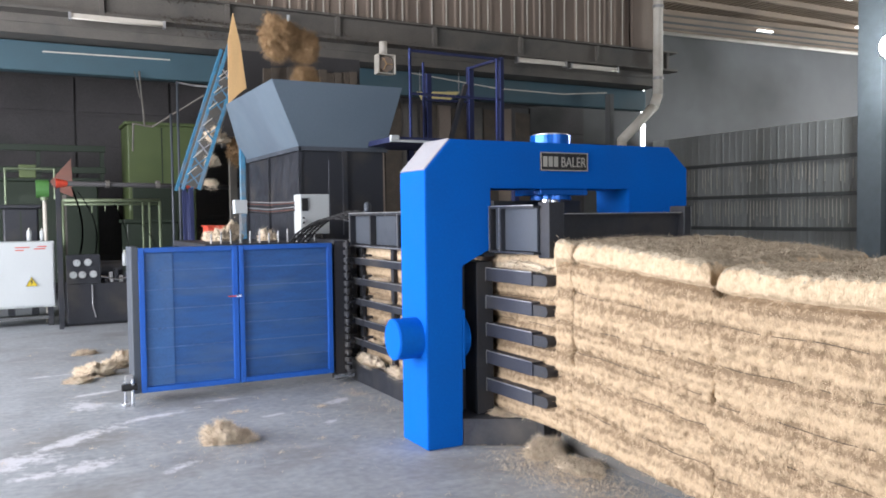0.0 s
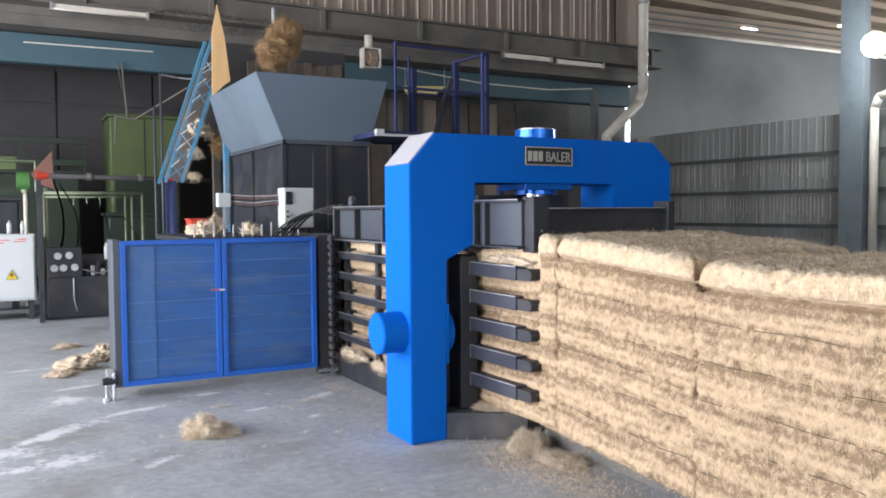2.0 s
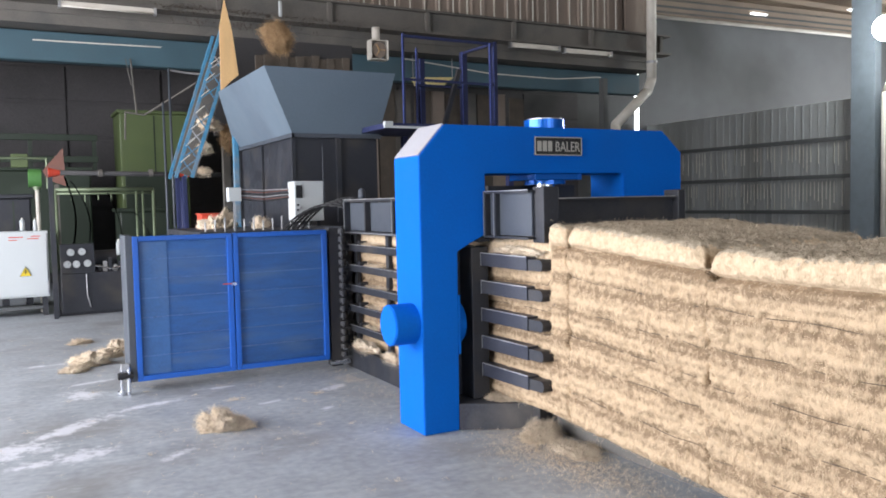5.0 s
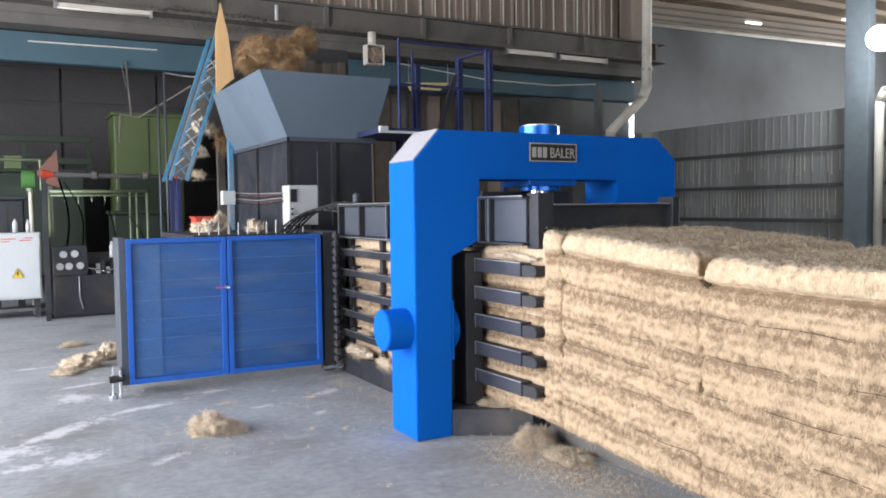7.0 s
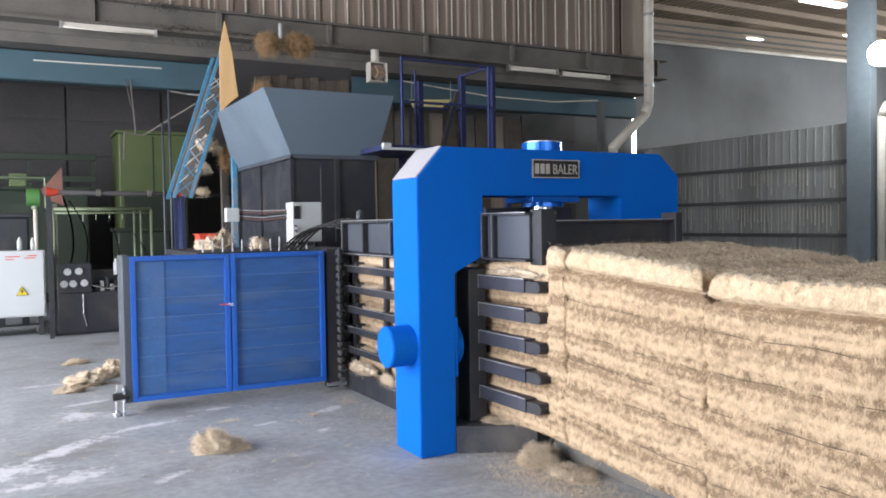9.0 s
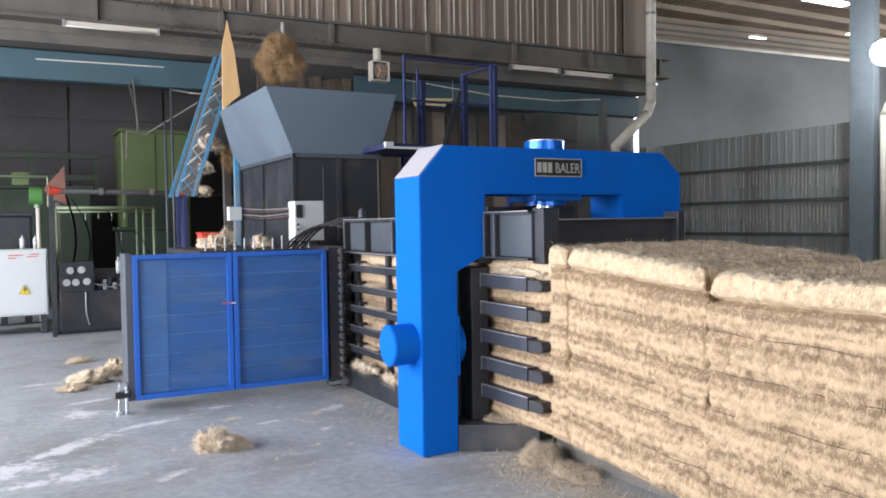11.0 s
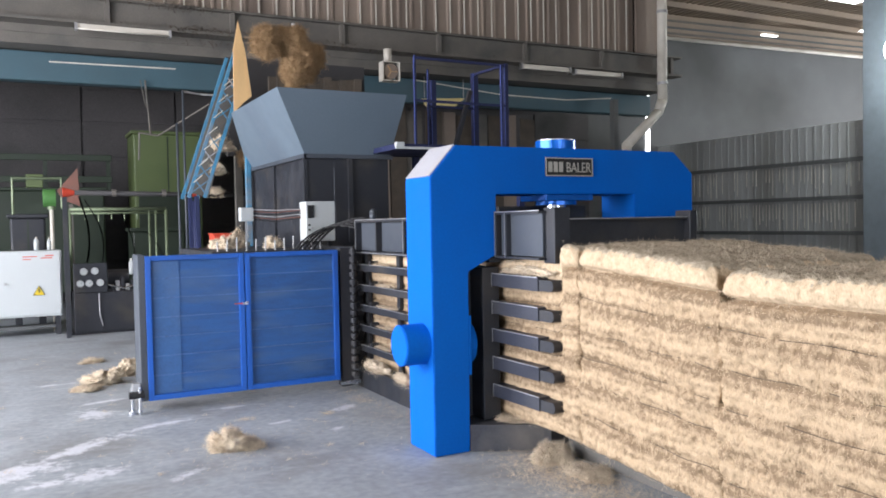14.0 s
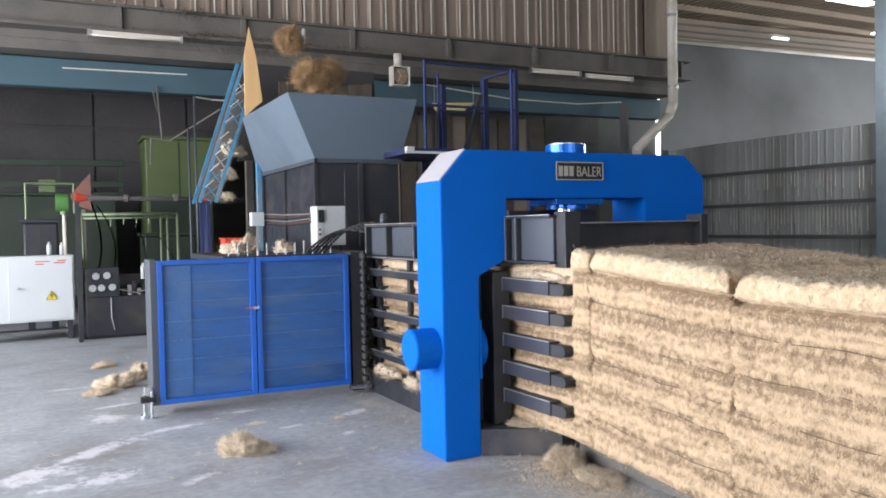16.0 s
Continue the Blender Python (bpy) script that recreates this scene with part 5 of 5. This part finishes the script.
# scattered strands on the floor
bm = B()
rnd = random.Random(5)
spots = []
for _ in range(170):
    cx, cy, n = rnd.uniform(-3.0, 0.6), rnd.uniform(-1.5, 6.5), rnd.randint(3, 22)
    k = rnd.uniform(0.008, 0.03)
    for _ in range(n):
        spots.append((Vector((rnd.gauss(cx, k), rnd.gauss(cy, k), 0.004)), Vector((0, 0, 1))))
for cx, cy, sx, sy, n in ((0.52, -0.9, 0.14, 0.5, 5200), (-1.1, 0.9, 0.35, 0.3, 260), (-1.6, 4.3, 0.5, 0.9, 420), (0.2, 1.8, 0.2, 0.6, 420), (-0.84, 1.72, 0.04, 0.03, 150), (-0.20, 1.56, 0.03, 0.03, 120), (0.22, 1.9, 0.05, 0.09, 200), (0.30, 1.3, 0.05, 0.5, 300), (-0.5, 1.2, 0.9, 1.0, 160), (0.48, -0.7, 0.14, 0.25, 1800), (0.3, -1.8, 0.15, 0.5, 260)):
    for _ in range(n):
        spots.append((Vector((rnd.gauss(cx, sx), rnd.gauss(cy, sy), 0.004)), Vector((0, 0, 1))))
strands(bm, spots, 0.035, 0.0011, rnd, 0.12)
solid("fibre_litter", bm, COIR_LOOSE, "thin scattered coir strands on the concrete", "litter", "stuff")


# ---- falling fibre ----
SIZES = [0.27, 0.2, 0.12, 0.11, 0.15, 0.2, 0.22, 0.17, 0.09, 0.1, 0.08, 0.22, 0.19, 0.22, 0.15, 0.14, 0.2, 0.08, 0.13, 0.14, 0.2, 0.17, 0.21, 0.15, 0.24, 0.19, 0.22, 0.19, 0.18, 0.2, 0.17, 0.21, 0.16, 0.15, 0.17, 0.15]
FALLING = []
for i, r in enumerate(SIZES):
    rnd = random.Random(200 + i)
    ob = new("falling_fibre", clump_mesh("falling_fibre", r * rnd.uniform(0.75, 0.95), r * 0.8, r * rnd.uniform(0.75, 1.0), 100 + i, COIR_BROWN, int(2500 + 26000 * r), 0.10, False, 0.0013, 1.0))
    FALLING.append(tagged(ob, "brown clump of loose coir falling into the hopper", "fibre", "falling fibre"))


def motions():
    """Fibre rises behind the hopper, tips over the head and drops in."""
    flow = [
        [(0, 0.54, 3.85), (0.1, 0.60, 3.79), (0.2, 0.65, 3.67), (0.3, 0.70, 3.55), (0.4, 0.72, 3.40), (0.5, 0.72, 3.20)],
        [(0, 0.86, 3.76), (0.1, 0.90, 3.70), (0.2, 0.96, 3.60), (0.3, 0.99, 3.46), (0.4, 1.01, 3.29)],
        [(0, 0.86, 3.38), (0.08, 0.89, 3.21)],
        [(0.35, 1.06, 3.75), (0.5, 1.07, 3.70), (0.6, 1.08, 3.57), (0.7, 1.07, 3.39), (0.8, 1.08, 3.21)],
        [(0.7, 0.82, 3.72), (1, 0.92, 3.61), (1.2, 0.91, 3.42), (1.35, 0.92, 3.17)],
        [(1.05, 0.54, 3.86), (1.4, 0.58, 3.76), (1.6, 0.61, 3.71), (1.9, 0.67, 3.59), (2.1, 0.70, 3.51), (2.3, 0.73, 3.29), (2.45, 0.74, 3.07)],
        [(1.5, 0.74, 3.84), (1.8, 0.78, 3.78), (2.1, 0.77, 3.72), (2.3, 0.74, 3.70), (2.4, 0.66, 3.55), (2.55, 0.80, 3.37), (2.65, 0.81, 3.05)],
        [(1.9, 0.91, 3.82), (2.2, 0.81, 3.79), (2.5, 0.81, 3.69), (2.7, 0.72, 3.55), (2.85, 0.74, 3.40), (3, 0.75, 3.18), (3.1, 0.74, 3.00)],
        [(2.5, 0.54, 3.79), (2.8, 0.52, 3.73), (3, 0.50, 3.70), (3.2, 0.49, 3.52), (3.4, 0.55, 3.26), (3.55, 0.58, 2.98)],
        [(3, 0.70, 3.62), (3.2, 0.72, 3.44), (3.4, 0.72, 3.29), (3.55, 0.72, 2.98)],
        [(3.6, 0.48, 3.58), (3.85, 0.47, 3.49), (4.1, 0.51, 3.27), (4.3, 0.57, 3.00)],
        [(6, 0.66, 3.69), (6.3, 0.78, 3.60), (6.5, 0.80, 3.51), (6.65, 0.81, 3.31), (6.8, 0.82, 3.07)],
        [(5.8, 0.66, 3.65), (6.2, 0.78, 3.43), (6.4, 0.80, 3.26), (6.5, 0.79, 3.06)],
        [(6.4, 0.81, 3.71), (6.7, 0.85, 3.66), (6.9, 0.82, 3.60), (7.1, 0.76, 3.47), (7.25, 0.76, 3.32), (7.35, 0.75, 3.12)],
        [(6.8, 0.48, 3.63), (7.1, 0.49, 3.58), (7.3, 0.51, 3.51), (7.45, 0.58, 3.33), (7.6, 0.61, 3.14)],
        [(6.9, 1.05, 3.72), (7.3, 0.98, 3.72), (7.5, 1.13, 3.69), (7.6, 1.22, 3.57), (7.72, 1.31, 3.42), (7.85, 1.34, 3.22)],
        [(7.1, 0.62, 3.73), (7.5, 0.63, 3.71), (7.7, 0.65, 3.67), (7.9, 0.68, 3.59), (8.05, 0.64, 3.50), (8.15, 0.65, 3.38), (8.3, 0.66, 3.23)],
        [(8.6, 0.46, 3.80), (8.75, 0.45, 3.61), (8.9, 0.45, 3.49), (9, 0.44, 3.28)],
        [(8.7, 0.46, 3.91), (9, 0.51, 3.87), (9.2, 0.58, 3.84), (9.6, 0.64, 3.63), (9.8, 0.62, 3.28)],
        [(8.9, 0.87, 3.89), (9.2, 0.94, 3.90), (9.5, 1.00, 3.66), (9.7, 0.99, 3.31)],
        [(9.6, 0.57, 3.97), (10, 0.64, 3.90), (10.3, 0.70, 3.63), (10.45, 0.72, 3.29)],
        [(11, 0.62, 3.83), (11.3, 0.68, 3.73), (11.45, 0.69, 3.62), (11.55, 0.71, 3.52), (11.7, 0.72, 3.29)],
        [(11.1, 0.62, 3.89), (11.5, 0.75, 3.87), (11.7, 0.77, 3.85), (11.9, 0.89, 3.83), (12.1, 0.93, 3.78), (12.3, 0.93, 3.64), (12.45, 0.97, 3.55), (12.6, 0.98, 3.33)],
        [(11.2, 1.05, 3.85), (11.6, 1.13, 3.84), (11.9, 1.10, 3.78), (12.1, 1.15, 3.72), (12.3, 1.26, 3.71), (12.5, 1.30, 3.59), (12.65, 1.29, 3.35)],
        [(11.7, 0.62, 3.94), (12, 0.75, 3.92), (12.2, 0.82, 3.88), (12.35, 0.93, 3.79), (12.5, 1.00, 3.61), (12.65, 1.10, 3.37)],
        [(12.3, 0.51, 3.93), (12.6, 0.64, 3.94), (12.8, 0.73, 3.94), (13, 0.83, 3.85), (13.15, 0.94, 3.68), (13.25, 0.98, 3.51), (13.4, 0.96, 3.29)],
        [(12.4, 0.45, 3.98), (12.8, 0.56, 3.96), (13, 0.54, 3.91), (13.3, 0.60, 3.88), (13.6, 0.66, 3.79), (13.85, 0.67, 3.67), (14, 0.69, 3.56), (14.15, 0.68, 3.29)],
        [(13.1, 0.67, 3.94), (13.5, 0.78, 3.89), (13.8, 0.79, 3.78), (14, 0.84, 3.72), (14.15, 0.87, 3.51), (14.25, 0.86, 3.30)],
        [(13.6, 0.38, 3.87), (14, 0.63, 3.91), (14.2, 0.77, 3.92), (14.4, 0.93, 3.85), (14.6, 0.91, 3.66), (14.7, 0.98, 3.52), (14.85, 1.00, 3.31)],
        [(13.9, 0.30, 3.88), (14.2, 0.48, 3.86), (14.6, 0.59, 3.84), (14.8, 0.65, 3.74), (15, 0.49, 3.56), (15.1, 0.54, 3.29)],
        [(14.3, 0.28, 3.88), (14.6, 0.33, 3.92), (14.8, 0.44, 4.00), (15, 0.64, 3.95), (15.2, 0.83, 3.88), (15.4, 0.91, 3.82), (15.6, 0.96, 3.77), (15.8, 1.03, 3.65), (15.95, 1.05, 3.37)],
        [(14.8, 0.31, 3.88), (15, 0.30, 3.92), (15.4, 0.45, 3.96), (15.6, 0.55, 3.88), (15.8, 0.63, 3.74), (15.95, 0.76, 3.58), (16, 0.78, 3.54)],
        [(15, 0.30, 3.88), (15.4, 0.52, 3.96), (15.6, 0.82, 3.90), (15.8, 0.88, 3.78), (16, 0.98, 3.62)],
        [(15.4, 0.25, 3.84), (15.8, 0.42, 3.94), (16, 0.48, 3.98)],
        [(4.7, 0.55, 3.75), (5.0, 0.62, 3.70), (5.2, 0.68, 3.58), (5.35, 0.70, 3.38), (5.5, 0.72, 3.12)],
        [(10.4, 0.56, 3.88), (10.7, 0.66, 3.84), (10.9, 0.74, 3.72), (11.05, 0.78, 3.52), (11.15, 0.79, 3.30)],
    ]
    for i, (ob, path) in enumerate(zip(FALLING, flow)):
        rest = (0.55 + 0.1 * (i % 8), 6.85, 2.55)
        t0, x0, z0 = path[0]
        z0 -= 0.1
        rows = []
        if t0 > 0.3:
            rows = [(0.0, pose(*rest)), (t0 - 0.3, pose(*rest)), (t0 - 0.12, pose(0.5 * (x0 + rest[0]), 6.3, z0 - 0.15))]
        turn = 0
        for t, x, z in path:
            turn += 9 + 5 * (i % 3)
            rows.append((t, pose(x, 5.0, z - 0.10, 0, turn * (1 if i % 2 else -1), 0)))
        t, x, z = path[-1]
        if t < 15.6:
            rows += [(t + 0.14, pose(0.95, 4.95, 2.0, 0, turn * (1 if i % 2 else -1), 0)), (16.0, pose(0.95, 4.95, 1.9, 0, turn * (1 if i % 2 else -1), 0))]
        elif t < 16.0:
            rows.append((16.0, pose(x, 5.0, z - 0.3, 0, turn * (1 if i % 2 else -1), 0)))
        walk(ob, rows)


motions()
